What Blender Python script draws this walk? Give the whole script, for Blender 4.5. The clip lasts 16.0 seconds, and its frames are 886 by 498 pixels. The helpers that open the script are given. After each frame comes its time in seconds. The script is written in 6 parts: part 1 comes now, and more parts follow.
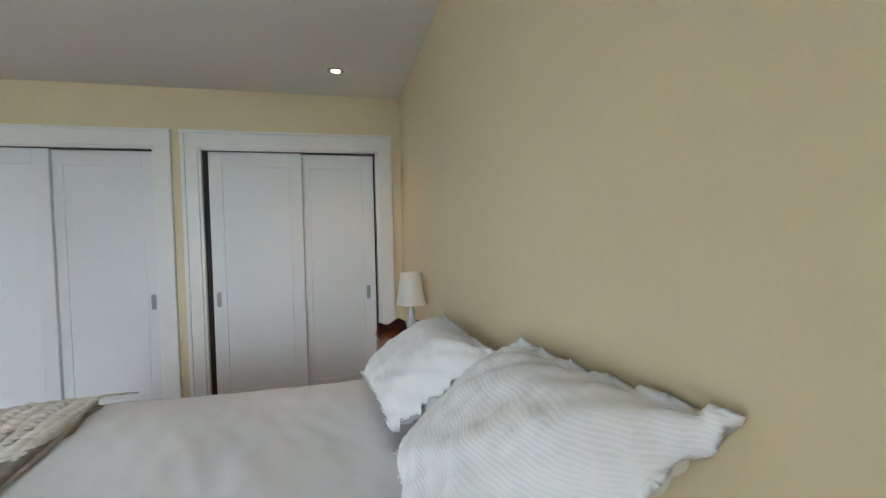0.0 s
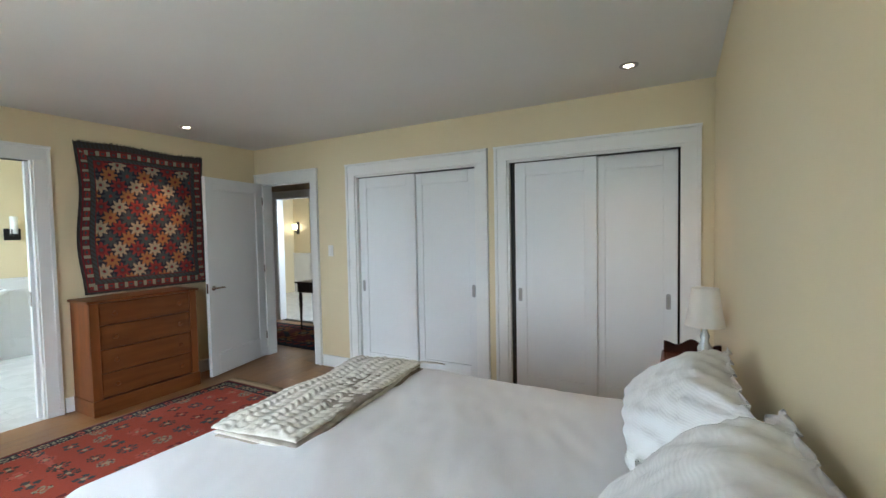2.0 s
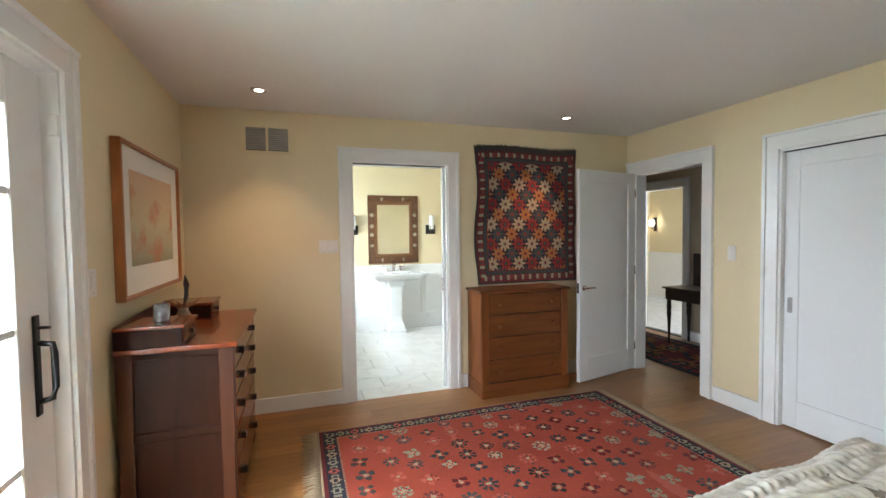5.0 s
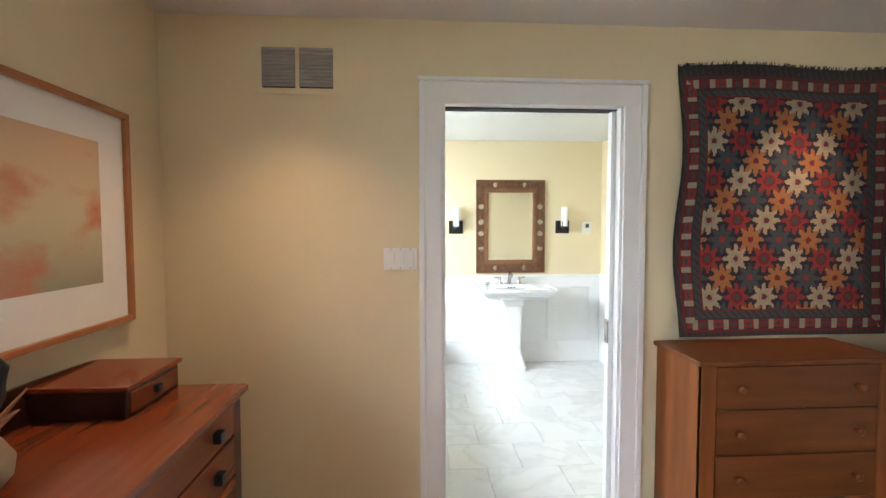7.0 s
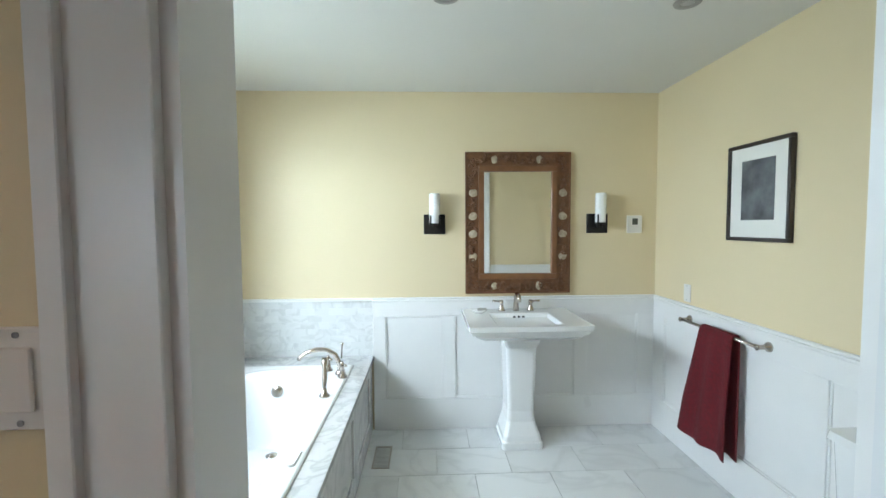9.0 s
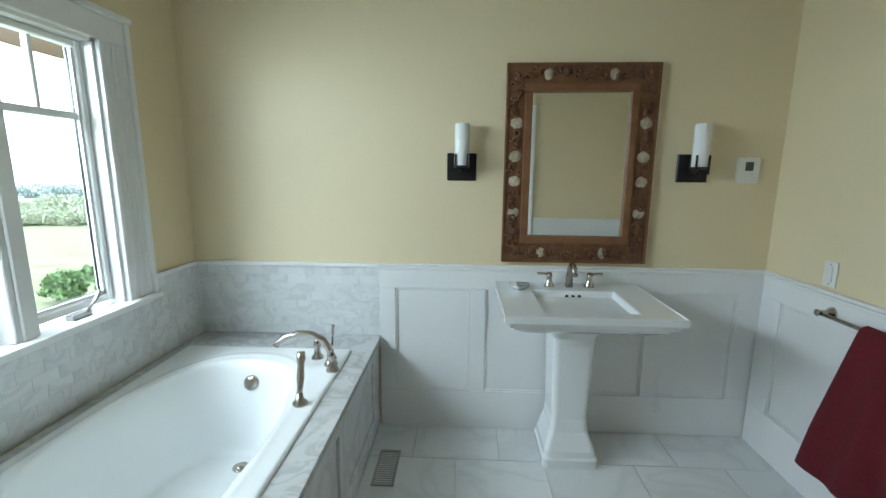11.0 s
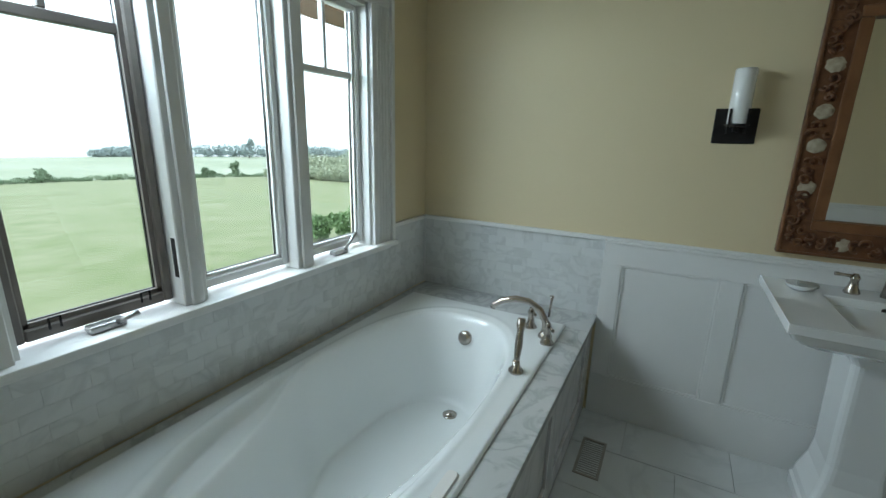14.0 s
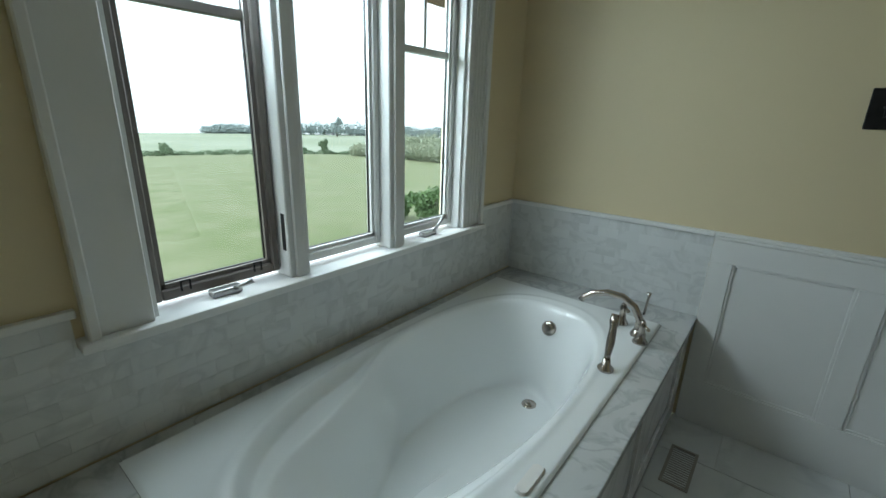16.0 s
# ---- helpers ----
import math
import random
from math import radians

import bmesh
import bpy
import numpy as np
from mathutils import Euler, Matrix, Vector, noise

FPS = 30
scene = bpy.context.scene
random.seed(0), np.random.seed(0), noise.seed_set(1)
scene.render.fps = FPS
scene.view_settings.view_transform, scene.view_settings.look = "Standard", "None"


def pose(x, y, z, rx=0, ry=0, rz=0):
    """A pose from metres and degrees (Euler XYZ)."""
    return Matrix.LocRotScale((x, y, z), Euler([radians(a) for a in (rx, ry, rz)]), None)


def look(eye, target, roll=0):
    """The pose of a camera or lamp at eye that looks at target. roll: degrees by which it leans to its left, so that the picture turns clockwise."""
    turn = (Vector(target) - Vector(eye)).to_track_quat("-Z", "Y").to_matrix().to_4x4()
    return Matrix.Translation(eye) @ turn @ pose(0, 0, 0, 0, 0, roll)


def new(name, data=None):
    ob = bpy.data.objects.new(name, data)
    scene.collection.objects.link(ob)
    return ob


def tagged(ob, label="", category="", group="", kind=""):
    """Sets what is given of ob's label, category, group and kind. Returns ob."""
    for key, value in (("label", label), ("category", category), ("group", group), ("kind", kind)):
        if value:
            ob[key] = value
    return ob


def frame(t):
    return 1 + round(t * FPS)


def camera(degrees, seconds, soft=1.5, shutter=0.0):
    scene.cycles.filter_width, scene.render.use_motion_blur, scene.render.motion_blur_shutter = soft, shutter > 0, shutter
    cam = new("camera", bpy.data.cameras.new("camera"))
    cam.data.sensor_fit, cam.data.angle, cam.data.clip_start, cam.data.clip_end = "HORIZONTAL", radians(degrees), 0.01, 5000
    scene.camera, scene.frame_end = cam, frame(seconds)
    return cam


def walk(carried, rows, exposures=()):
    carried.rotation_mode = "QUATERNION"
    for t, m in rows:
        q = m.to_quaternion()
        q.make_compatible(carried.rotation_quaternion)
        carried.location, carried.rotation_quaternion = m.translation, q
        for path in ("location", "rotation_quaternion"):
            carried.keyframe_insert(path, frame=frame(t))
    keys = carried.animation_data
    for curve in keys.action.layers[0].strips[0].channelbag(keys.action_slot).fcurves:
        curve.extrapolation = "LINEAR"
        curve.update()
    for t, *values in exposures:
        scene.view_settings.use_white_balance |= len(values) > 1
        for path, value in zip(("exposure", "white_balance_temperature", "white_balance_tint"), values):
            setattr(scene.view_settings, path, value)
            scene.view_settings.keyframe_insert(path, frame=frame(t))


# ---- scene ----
HALL_SWING = -77
SKY, DOOR_W, SPOT_W, BATH_W = 2.45, 152, 25, 100
cam = camera(91.7, 16.0)
PATH = [
    (0, (-1.164, 0.394, 1.391), (-0.71, 2.34, 1.31), -1.1),
    (0.5, (-1.013, 0.416, 1.414), (-1.038, 2.414, 1.33), -1.2),
    (1, (-0.937, 0.44, 1.408), (-1.36, 2.393, 1.336), -0.8),
    (1.5, (-0.904, 0.441, 1.43), (-1.621, 2.306, 1.353), -1.0),
    (2, (-0.895, 0.42, 1.462), (-1.859, 2.171, 1.378), -1.1),
    (2.5, (-0.872, 0.429, 1.468), (-2.068, 2.03, 1.387), -1.0),
    (3, (-0.895, 0.422, 1.48), (-2.27, 1.871, 1.398), -1.0),
    (3.5, (-0.96, 0.401, 1.475), (-2.485, 1.693, 1.394), -0.9),
    (4, (-1.074, 0.416, 1.465), (-2.744, 1.514, 1.387), -0.8),
    (4.5, (-1.304, 0.482, 1.477), (-3.106, 1.345, 1.393), -0.8),
    (5, (-1.612, 0.557, 1.463), (-3.508, 1.188, 1.389), -0.7),
    (5.2, (-1.755, 0.609, 1.454), (-3.682, 1.137, 1.378), -0.7),
    (6.25, (-2.72, 0.655, 1.49), (-4.70, 0.93, 1.40), -0.5),
    (7.5, (-3.767, 1.007, 1.516), (-5.763, 1.077, 1.42), -0.2),
    (8, (-4.212, 1.075, 1.565), (-6.207, 1.15, 1.464), -0.6),
    (8.5, (-4.605, 1.166, 1.524), (-6.6, 1.247, 1.436), -0.4),
    (10.8, (-5.703, 1.339, 1.499), (-7.671, 1.299, 1.147), 0.2),
    (11, (-5.738, 1.321, 1.499), (-7.703, 1.227, 1.142), 0.4),
    (11.5, (-5.812, 1.303, 1.493), (-7.757, 1.034, 1.114), 0.4),
    (12, (-5.843, 1.258, 1.469), (-7.758, 0.837, 1.074), 0.6),
    (12.5, (-5.847, 1.225, 1.465), (-7.716, 0.655, 1.04), 0.9),
    (13, (-5.841, 1.185, 1.456), (-7.657, 0.478, 1.004), 1.0),
    (13.5, (-5.839, 1.148, 1.455), (-7.601, 0.332, 0.975), 1.3),
    (14, (-5.837, 1.121, 1.447), (-7.545, 0.211, 0.944), 1.4),
    (14.5, (-5.836, 1.1, 1.448), (-7.487, 0.102, 0.919), 1.5),
    (15, (-5.834, 1.077, 1.447), (-7.432, 0.009, 0.895), 1.6),
    (15.5, (-5.833, 1.072, 1.451), (-7.376, -0.063, 0.875), 1.6),
    (16, (-5.825, 1.056, 1.453), (-7.324, -0.127, 0.858), 1.8),
]
walk(cam, [(t, look(eye, target, roll)) for t, eye, target, roll in PATH],
     [(0, 0.24, 5800, 9), (1, 0.4, 5700, 9), (2.5, 0.42, 5700, 9), (4, 0.3, 5750, 10), (4.5, 0.4, 5850, 11), (5, 0.62, 6050, 12), (6.5, 0.7, 6000, 14), (7.5, 0.65, 5950, 16), (8, 0.25, 5850, 13), (8.7, -0.15, 5700, 10), (10.8, -0.93, 5600, 6), (12, -1.27, 5600, 5), (14, -1.95, 5700, 4), (16, -2.2, 5800, 3)])

# world, sun, large lights
world = bpy.data.worlds.new("overcast_sky")
scene.world = world
world.use_nodes = True
wn, wl = world.node_tree.nodes, world.node_tree.links
sky = wn.new("ShaderNodeTexSky")
sky.sky_type = 'NISHITA'
sky.sun_disc = False
sky.sun_elevation, sky.sun_rotation = radians(52), radians(150)
sky.air_density, sky.dust_density = 1.0, 6.0
pale = wn.new("ShaderNodeHueSaturation")
pale.inputs["Saturation"].default_value = 0.22
wl.new(sky.outputs[0], pale.inputs["Color"])
haze = wn.new("ShaderNodeMix")
haze.data_type = 'RGBA'
haze.inputs["Factor"].default_value = 0.75
haze.inputs[7].default_value = (4.6, 4.8, 4.9, 1)
wl.new(pale.outputs[0], haze.inputs[6])
wl.new(haze.outputs[2], wn["Background"].inputs[0])
wn["Background"].inputs[1].default_value = SKY

sun_data = bpy.data.lights.new("sun", 'SUN')
sun_data.energy, sun_data.angle, sun_data.color = 1.2, radians(20), (1, 0.97, 0.92)
new("sun", sun_data).matrix_world = look((0, -40, 50), (-12, 0, 0))


def area(name, eye, target, w, h, watts, col):
    d = bpy.data.lights.new(name, 'AREA')
    d.shape, d.size, d.size_y, d.energy, d.color = 'RECTANGLE', w, h, watts, col
    new(name, d).matrix_world = look(eye, target)


def spot(name, x, y, watts, deg=95, aim=None):
    d = bpy.data.lights.new(name, 'SPOT')
    d.energy, d.spot_size, d.spot_blend, d.color, d.shadow_soft_size = watts, radians(deg), 0.9, (1, 0.66, 0.38), 0.03
    new(name, d).matrix_world = look((x, y, 2.44), aim or (x, y, 0))


area("skylight_french_door", (-2.42, -0.85, 1.45), (-1.95, 1.2, 0.5), 1.8, 2.1, DOOR_W, (0.86, 0.94, 1.0))
area("skylight_bath_window", (-6.8, -0.55, 1.88), (-7.8, 0.9, 1.05), 1.35, 0.3, BATH_W, (0.86, 0.96, 1.0))
# Fill lamp added to brighten the landing; no window is built there.
area("fill_stair_room", (-4.95, 6.9, 1.5), (-7, 6.9, 1.2), 1.0, 1.2, 55, (0.9, 0.96, 1.0))
spot("downlight_beam", -1.176, 3.374, SPOT_W * 0.6)
spot("downlight_beam", -4.877, 0.31, SPOT_W)
spot("downlight_beam", -4.915, 2.823, SPOT_W * 1.1, 50, (-5.36, 2.68, 1.35))


# materials
def mat(name, c1, c2=None, rough=0.5, metal=0.0, scale=6.0, bump=0.0, bscale=150.0, stretch=(1, 1, 1), vary=0.0, coat=0.0, contrast=0.3, sheen=0.0):
    m = bpy.data.materials.new(name)
    m.use_nodes = True
    n, l = m.node_tree.nodes, m.node_tree.links
    b = n["Principled BSDF"]
    b.inputs["Roughness"].default_value = rough
    b.inputs["Metallic"].default_value = metal
    b.inputs["Coat Weight"].default_value = coat
    b.inputs["Sheen Weight"].default_value = sheen
    c2 = c2 or tuple(v * 0.88 for v in c1)
    tc, mp = n.new("ShaderNodeTexCoord"), n.new("ShaderNodeMapping")
    mp.inputs["Scale"].default_value = stretch
    l.new(tc.outputs["Object"], mp.inputs[0])
    nz = n.new("ShaderNodeTexNoise")
    nz.inputs["Scale"].default_value, nz.inputs["Detail"].default_value = scale, 6
    l.new(mp.outputs[0], nz.inputs["Vector"])
    rp = n.new("ShaderNodeValToRGB")
    rp.color_ramp.elements[0].position, rp.color_ramp.elements[1].position = 0.5 - contrast / 2, 0.5 + contrast / 2
    rp.color_ramp.elements[0].color, rp.color_ramp.elements[1].color = (*c2, 1), (*c1, 1)
    l.new(nz.outputs["Fac"], rp.inputs[0])
    out = rp.outputs[0]
    if vary:
        oi, mr, hs = n.new("ShaderNodeObjectInfo"), n.new("ShaderNodeMapRange"), n.new("ShaderNodeHueSaturation")
        mr.inputs["To Min"].default_value, mr.inputs["To Max"].default_value = 1 - vary, 1 + vary
        l.new(oi.outputs["Random"], mr.inputs[0])
        l.new(mr.outputs[0], hs.inputs["Value"])
        l.new(out, hs.inputs["Color"])
        out = hs.outputs[0]
    l.new(out, b.inputs["Base Color"])
    rr = n.new("ShaderNodeMapRange")
    rr.inputs["To Min"].default_value, rr.inputs["To Max"].default_value = max(0.02, rough * 0.82), min(1, rough * 1.15)
    l.new(nz.outputs["Fac"], rr.inputs[0])
    l.new(rr.outputs[0], b.inputs["Roughness"])
    if bump:
        n2, bp = n.new("ShaderNodeTexNoise"), n.new("ShaderNodeBump")
        n2.inputs["Scale"].default_value, n2.inputs["Detail"].default_value = bscale, 4
        l.new(mp.outputs[0], n2.inputs["Vector"])
        bp.inputs["Strength"].default_value, bp.inputs["Distance"].default_value = bump, 0.004
        l.new(n2.outputs["Fac"], bp.inputs["Height"])
        l.new(bp.outputs[0], b.inputs["Normal"])
    return m


def marble(name, base, vein, scale, amount, rough, vary=0.05):
    m = mat(name, base, tuple(v * 0.93 for v in base), rough, 0, scale * 0.6, 0, vary=vary)
    n, l = m.node_tree.nodes, m.node_tree.links
    b = n["Principled BSDF"]
    prior = b.inputs["Base Color"].links[0].from_socket
    geo = n.new("ShaderNodeNewGeometry")
    nz = n.new("ShaderNodeTexNoise")
    nz.inputs["Scale"].default_value, nz.inputs["Detail"].default_value, nz.inputs["Distortion"].default_value = scale, 8, 1.6
    oi, ad = n.new("ShaderNodeObjectInfo"), n.new("ShaderNodeVectorMath")
    sc = n.new("ShaderNodeVectorMath")
    sc.operation = 'SCALE'
    sc.inputs[0].default_value = (7, 5, 3)
    l.new(oi.outputs["Random"], sc.inputs["Scale"])
    l.new(geo.outputs["Position"], ad.inputs[0])
    l.new(sc.outputs[0], ad.inputs[1])
    l.new(ad.outputs[0], nz.inputs["Vector"])
    rp = n.new("ShaderNodeValToRGB")
    e = rp.color_ramp.elements
    e[0].position, e[0].color = 0.43, (0, 0, 0, 1)
    e[1].position, e[1].color = 0.5, (amount, amount, amount, 1)
    e2 = e.new(0.56)
    e2.color = (0, 0, 0, 1)
    l.new(nz.outputs["Fac"], rp.inputs[0])
    mx = n.new("ShaderNodeMix")
    mx.data_type = 'RGBA'
    l.new(rp.outputs[0], mx.inputs["Factor"])
    l.new(prior, mx.inputs[6])
    mx.inputs[7].default_value = (*vein, 1)
    l.new(mx.outputs[2], b.inputs["Base Color"])
    return m


def glow(name, col, strength):
    m = mat(name, (0.9, 0.9, 0.88), rough=0.3)
    b = m.node_tree.nodes["Principled BSDF"]
    b.inputs["Emission Color"].default_value, b.inputs["Emission Strength"].default_value = (*col, 1), strength
    return m


def clear_glass(name):
    m = bpy.data.materials.new(name)
    m.use_nodes = True
    n, l = m.node_tree.nodes, m.node_tree.links
    tr, gl, mx = n.new("ShaderNodeBsdfTransparent"), n.new("ShaderNodeBsdfGlossy"), n.new("ShaderNodeMixShader")
    mx.inputs[0].default_value = 0.03
    gl.inputs["Roughness"].default_value = 0.01
    tr.inputs[0].default_value = (0.96, 0.98, 0.97, 1)
    l.new(tr.outputs[0], mx.inputs[1])
    l.new(gl.outputs[0], mx.inputs[2])
    l.new(mx.outputs[0], n["Material Output"].inputs[0])
    return m


YELLOW = mat("cream_yellow_wall_paint", (0.725, 0.62, 0.40), (0.705, 0.60, 0.385), 0.55, scale=1.5, bump=0.08, bscale=260)
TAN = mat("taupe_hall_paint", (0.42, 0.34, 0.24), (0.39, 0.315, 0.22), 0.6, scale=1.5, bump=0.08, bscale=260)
CEIL = mat("matt_ceiling_paint", (0.71, 0.705, 0.675), (0.69, 0.685, 0.655), 0.85, scale=1.2, bump=0.06, bscale=220)
WHITE = mat("white_satin_trim_paint", (0.80, 0.80, 0.78), (0.77, 0.77, 0.75), 0.3, scale=3, bump=0.03, bscale=90)
DOORWHITE = mat("white_satin_door_paint", (0.75, 0.765, 0.765), (0.73, 0.745, 0.745), 0.45, scale=2, bump=0.03, bscale=70)
# Near-black that puts shade into the colour of gaps, holes and recesses.
DARK = mat("recess_shade_black", (0.03, 0.028, 0.025), (0.02, 0.02, 0.018), 0.8)
OAK = mat("oak_floor_boards", (0.34, 0.165, 0.055), (0.24, 0.108, 0.034), 0.33, scale=5, bump=0.08, bscale=40, stretch=(6, 0.6, 6), vary=0.16, contrast=0.5)
PINE = mat("honey_pine_wood", (0.25, 0.082, 0.023), (0.14, 0.044, 0.012), 0.38, scale=4, bump=0.06, bscale=40, stretch=(5, 5, 0.6), contrast=0.5)
PINEH = mat("honey_pine_drawer_wood", (0.19, 0.063, 0.018), (0.105, 0.034, 0.010), 0.38, scale=4, bump=0.06, bscale=40, stretch=(5, 0.6, 5), contrast=0.5)
# Side wood darkened in colour to hold back the door light on it.
MAHOG = mat("darkened_mahogany_wood", (0.045, 0.012, 0.005), (0.020, 0.006, 0.003), 0.42, scale=4, bump=0.05, bscale=40, stretch=(5, 5, 0.5), contrast=0.6)
for wood in (MAHOG, PINE, PINEH):
    wood.node_tree.nodes["Principled BSDF"].inputs["Specular IOR Level"].default_value = 0.2
MAHOGP = mat("orange_mahogany_posts", (0.095, 0.026, 0.008), (0.05, 0.014, 0.005), 0.42, scale=4, bump=0.05, bscale=40, stretch=(5, 5, 0.5), contrast=0.6)
# The dresser top's orange-red lamplight is put into this colour.
MAHOGH = mat("lamplit_mahogany", (0.27, 0.058, 0.015), (0.15, 0.032, 0.009), 0.26, scale=4, bump=0.05, bscale=40, stretch=(0.6, 6, 6), contrast=0.6, coat=0.3)
BLACKWOOD = mat("near_black_stained_wood", (0.022, 0.013, 0.010), (0.014, 0.009, 0.007), 0.3, scale=8, stretch=(4, 4, 1))
CHERRY = mat("orange_brown_frame_wood", (0.40, 0.155, 0.05), (0.30, 0.105, 0.03), 0.35, scale=5, stretch=(1, 4, 1))
CARVED = mat("carved_brown_wood", (0.20, 0.088, 0.036), (0.10, 0.042, 0.018), 0.42, scale=30, bump=0.35, bscale=120, contrast=0.5)
CARVED_SMOOTH = mat("moulded_brown_wood", (0.22, 0.10, 0.042), (0.15, 0.065, 0.026), 0.38, scale=14, bump=0.1, bscale=90, contrast=0.5)
# Wall's pale tone, for discs standing in for openings through the mirror frame.
OPENING_PALE = mat("pale_opening_fill", (0.50, 0.44, 0.32), (0.32, 0.26, 0.18), 0.7, scale=40, bump=0.2, bscale=150)
BRONZE = mat("dark_bronze", (0.035, 0.033, 0.033), (0.025, 0.023, 0.023), 0.42, 0.7, scale=30)
BLACKIRON = mat("black_handle_metal", (0.012, 0.011, 0.011), (0.008, 0.008, 0.008), 0.35, 0.4)
NICKEL = mat("brushed_nickel", (0.52, 0.47, 0.42), (0.45, 0.41, 0.37), 0.22, 1.0, scale=40)
SATIN = mat("satin_steel", (0.42, 0.42, 0.42), (0.36, 0.36, 0.36), 0.35, 1.0, scale=60)
PORCELAIN = mat("white_porcelain", (0.80, 0.81, 0.80), (0.79, 0.80, 0.79), 0.10, scale=3, coat=0.3)
ACRYLIC = mat("white_acrylic_tub", (0.78, 0.80, 0.79), (0.77, 0.79, 0.78), 0.13, scale=2, coat=0.3)
OPAL = mat("opal_glass", (0.84, 0.84, 0.82), (0.82, 0.82, 0.80), 0.18, coat=0.5)
LIT = glow("lit_opal_glass", (1, 0.86, 0.6), 9.0)
BULB = glow("lit_lamp_lens", (1, 0.86, 0.62), 25.0)
LENS_OFF = mat("unlit_lamp_lens", (0.45, 0.45, 0.43), (0.3, 0.3, 0.29), 0.3)
GLASS = clear_glass("window_glass")
FRAME_TAUPE = mat("taupe_grey_sash_paint", (0.20, 0.175, 0.16), (0.17, 0.15, 0.135), 0.4, scale=10)
VENT_GREY = mat("grey_vent_metal", (0.33, 0.32, 0.30), (0.28, 0.27, 0.255), 0.5, scale=10)
LINEN = mat("white_cotton_duvet", (0.86, 0.85, 0.865), (0.84, 0.83, 0.845), 0.9, scale=3, bump=0.35, bscale=700, sheen=0.3)
PLASTIC = mat("white_switch_plastic", (0.76, 0.74, 0.70), (0.73, 0.71, 0.67), 0.35)
TOWELRED = mat("dark_red_terry", (0.13, 0.005, 0.010), (0.085, 0.004, 0.007), 1.0, scale=60, bump=0.6, bscale=380)
SHADE = mat("cream_lamp_shade_fabric", (0.80, 0.77, 0.70), (0.77, 0.74, 0.67), 0.9, scale=20, bump=0.1, bscale=500)
KNIT = mat("cream_cable_knit_wool", (0.80, 0.76, 0.68), (0.62, 0.57, 0.48), 0.95, scale=25, bump=0.5, bscale=420, sheen=0.3)
KNIT_BACK = mat("taupe_knit_lining", (0.36, 0.31, 0.25), (0.26, 0.22, 0.17), 0.95, scale=25, bump=0.5, bscale=420)
MATBOARD = mat("white_mat_board", (0.78, 0.77, 0.72), (0.76, 0.75, 0.70), 0.8)
TILE = marble("honed_marble_tile", (0.74, 0.75, 0.74), (0.48, 0.49, 0.48), 3.2, 0.42, 0.24, 0.03)
FLOORTILE = marble("polished_marble_floor_tile", (0.76, 0.77, 0.755), (0.48, 0.49, 0.48), 1.6, 0.3, 0.14, 0.03)
DECK = marble("grey_veined_marble_deck", (0.56, 0.57, 0.56), (0.26, 0.27, 0.27), 5.0, 0.42, 0.18, 0.0)
GROUT = mat("pale_grout", (0.70, 0.71, 0.70), (0.68, 0.69, 0.68), 0.9, scale=60)
FLOORGROUT = mat("grey_floor_grout", (0.64, 0.64, 0.62), (0.6, 0.6, 0.58), 0.9, scale=60)


# building helpers
def box(bm, x0, x1, y0, y1, z0, z1, bev=0.0, seg=2):
    x0, x1, y0, y1, z0, z1 = min(x0, x1), max(x0, x1), min(y0, y1), max(y0, y1), min(z0, z1), max(z0, z1)
    v = [bm.verts.new((x, y, z)) for x in (x0, x1) for y in (y0, y1) for z in (z0, z1)]
    fs = [bm.faces.new([v[i] for i in f]) for f in ((0, 1, 3, 2), (4, 6, 7, 5), (0, 4, 5, 1), (2, 3, 7, 6), (0, 2, 6, 4), (1, 5, 7, 3))]
    if bev:
        es = list({e for f in fs for e in f.edges})
        bmesh.ops.bevel(bm, geom=es, offset=bev, segments=seg, affect='EDGES', profile=0.6)
    return bm


def bx(*a, **k):
    return box(bmesh.new(), *a, **k)


def lathe(profile, cx=0, cy=0, z=0, seg=24, bm=None, m=None):
    """Turned solid from (radius, height) pairs."""
    bm = bm or bmesh.new()
    m = m or Matrix()
    rings = []
    for r, h in profile:
        rings.append([bm.verts.new(m @ Vector((cx + r * math.cos(2 * math.pi * i / seg), cy + r * math.sin(2 * math.pi * i / seg), z + h))) for i in range(seg)])
    for a, b in zip(rings, rings[1:]):
        for i in range(seg):
            f = bm.faces.new((a[i], a[(i + 1) % seg], b[(i + 1) % seg], b[i]))
            f.smooth = True
    bm.faces.new(rings[0][::-1])
    bm.faces.new(rings[-1])
    return bm


def tube(points, r, seg=10, bm=None):
    """Round bar along points; r is a number or one radius a point."""
    bm = bm or bmesh.new()
    pts = [Vector(p) for p in points]
    rings = []
    up = Vector((0.13, 0.21, 0.97))
    for i, p in enumerate(pts):
        d = (pts[min(i + 1, len(pts) - 1)] - pts[max(i - 1, 0)]).normalized()
        a = d.cross(up).normalized()
        b = d.cross(a)
        rad = r[i] if isinstance(r, (list, tuple)) else r
        rings.append([bm.verts.new(p + (a * math.cos(2 * math.pi * k / seg) + b * math.sin(2 * math.pi * k / seg)) * rad) for k in range(seg)])
    for a, b in zip(rings, rings[1:]):
        for k in range(seg):
            f = bm.faces.new((a[k], a[(k + 1) % seg], b[(k + 1) % seg], b[k]))
            f.smooth = True
    bm.faces.new(rings[0][::-1])
    bm.faces.new(rings[-1])
    return bm


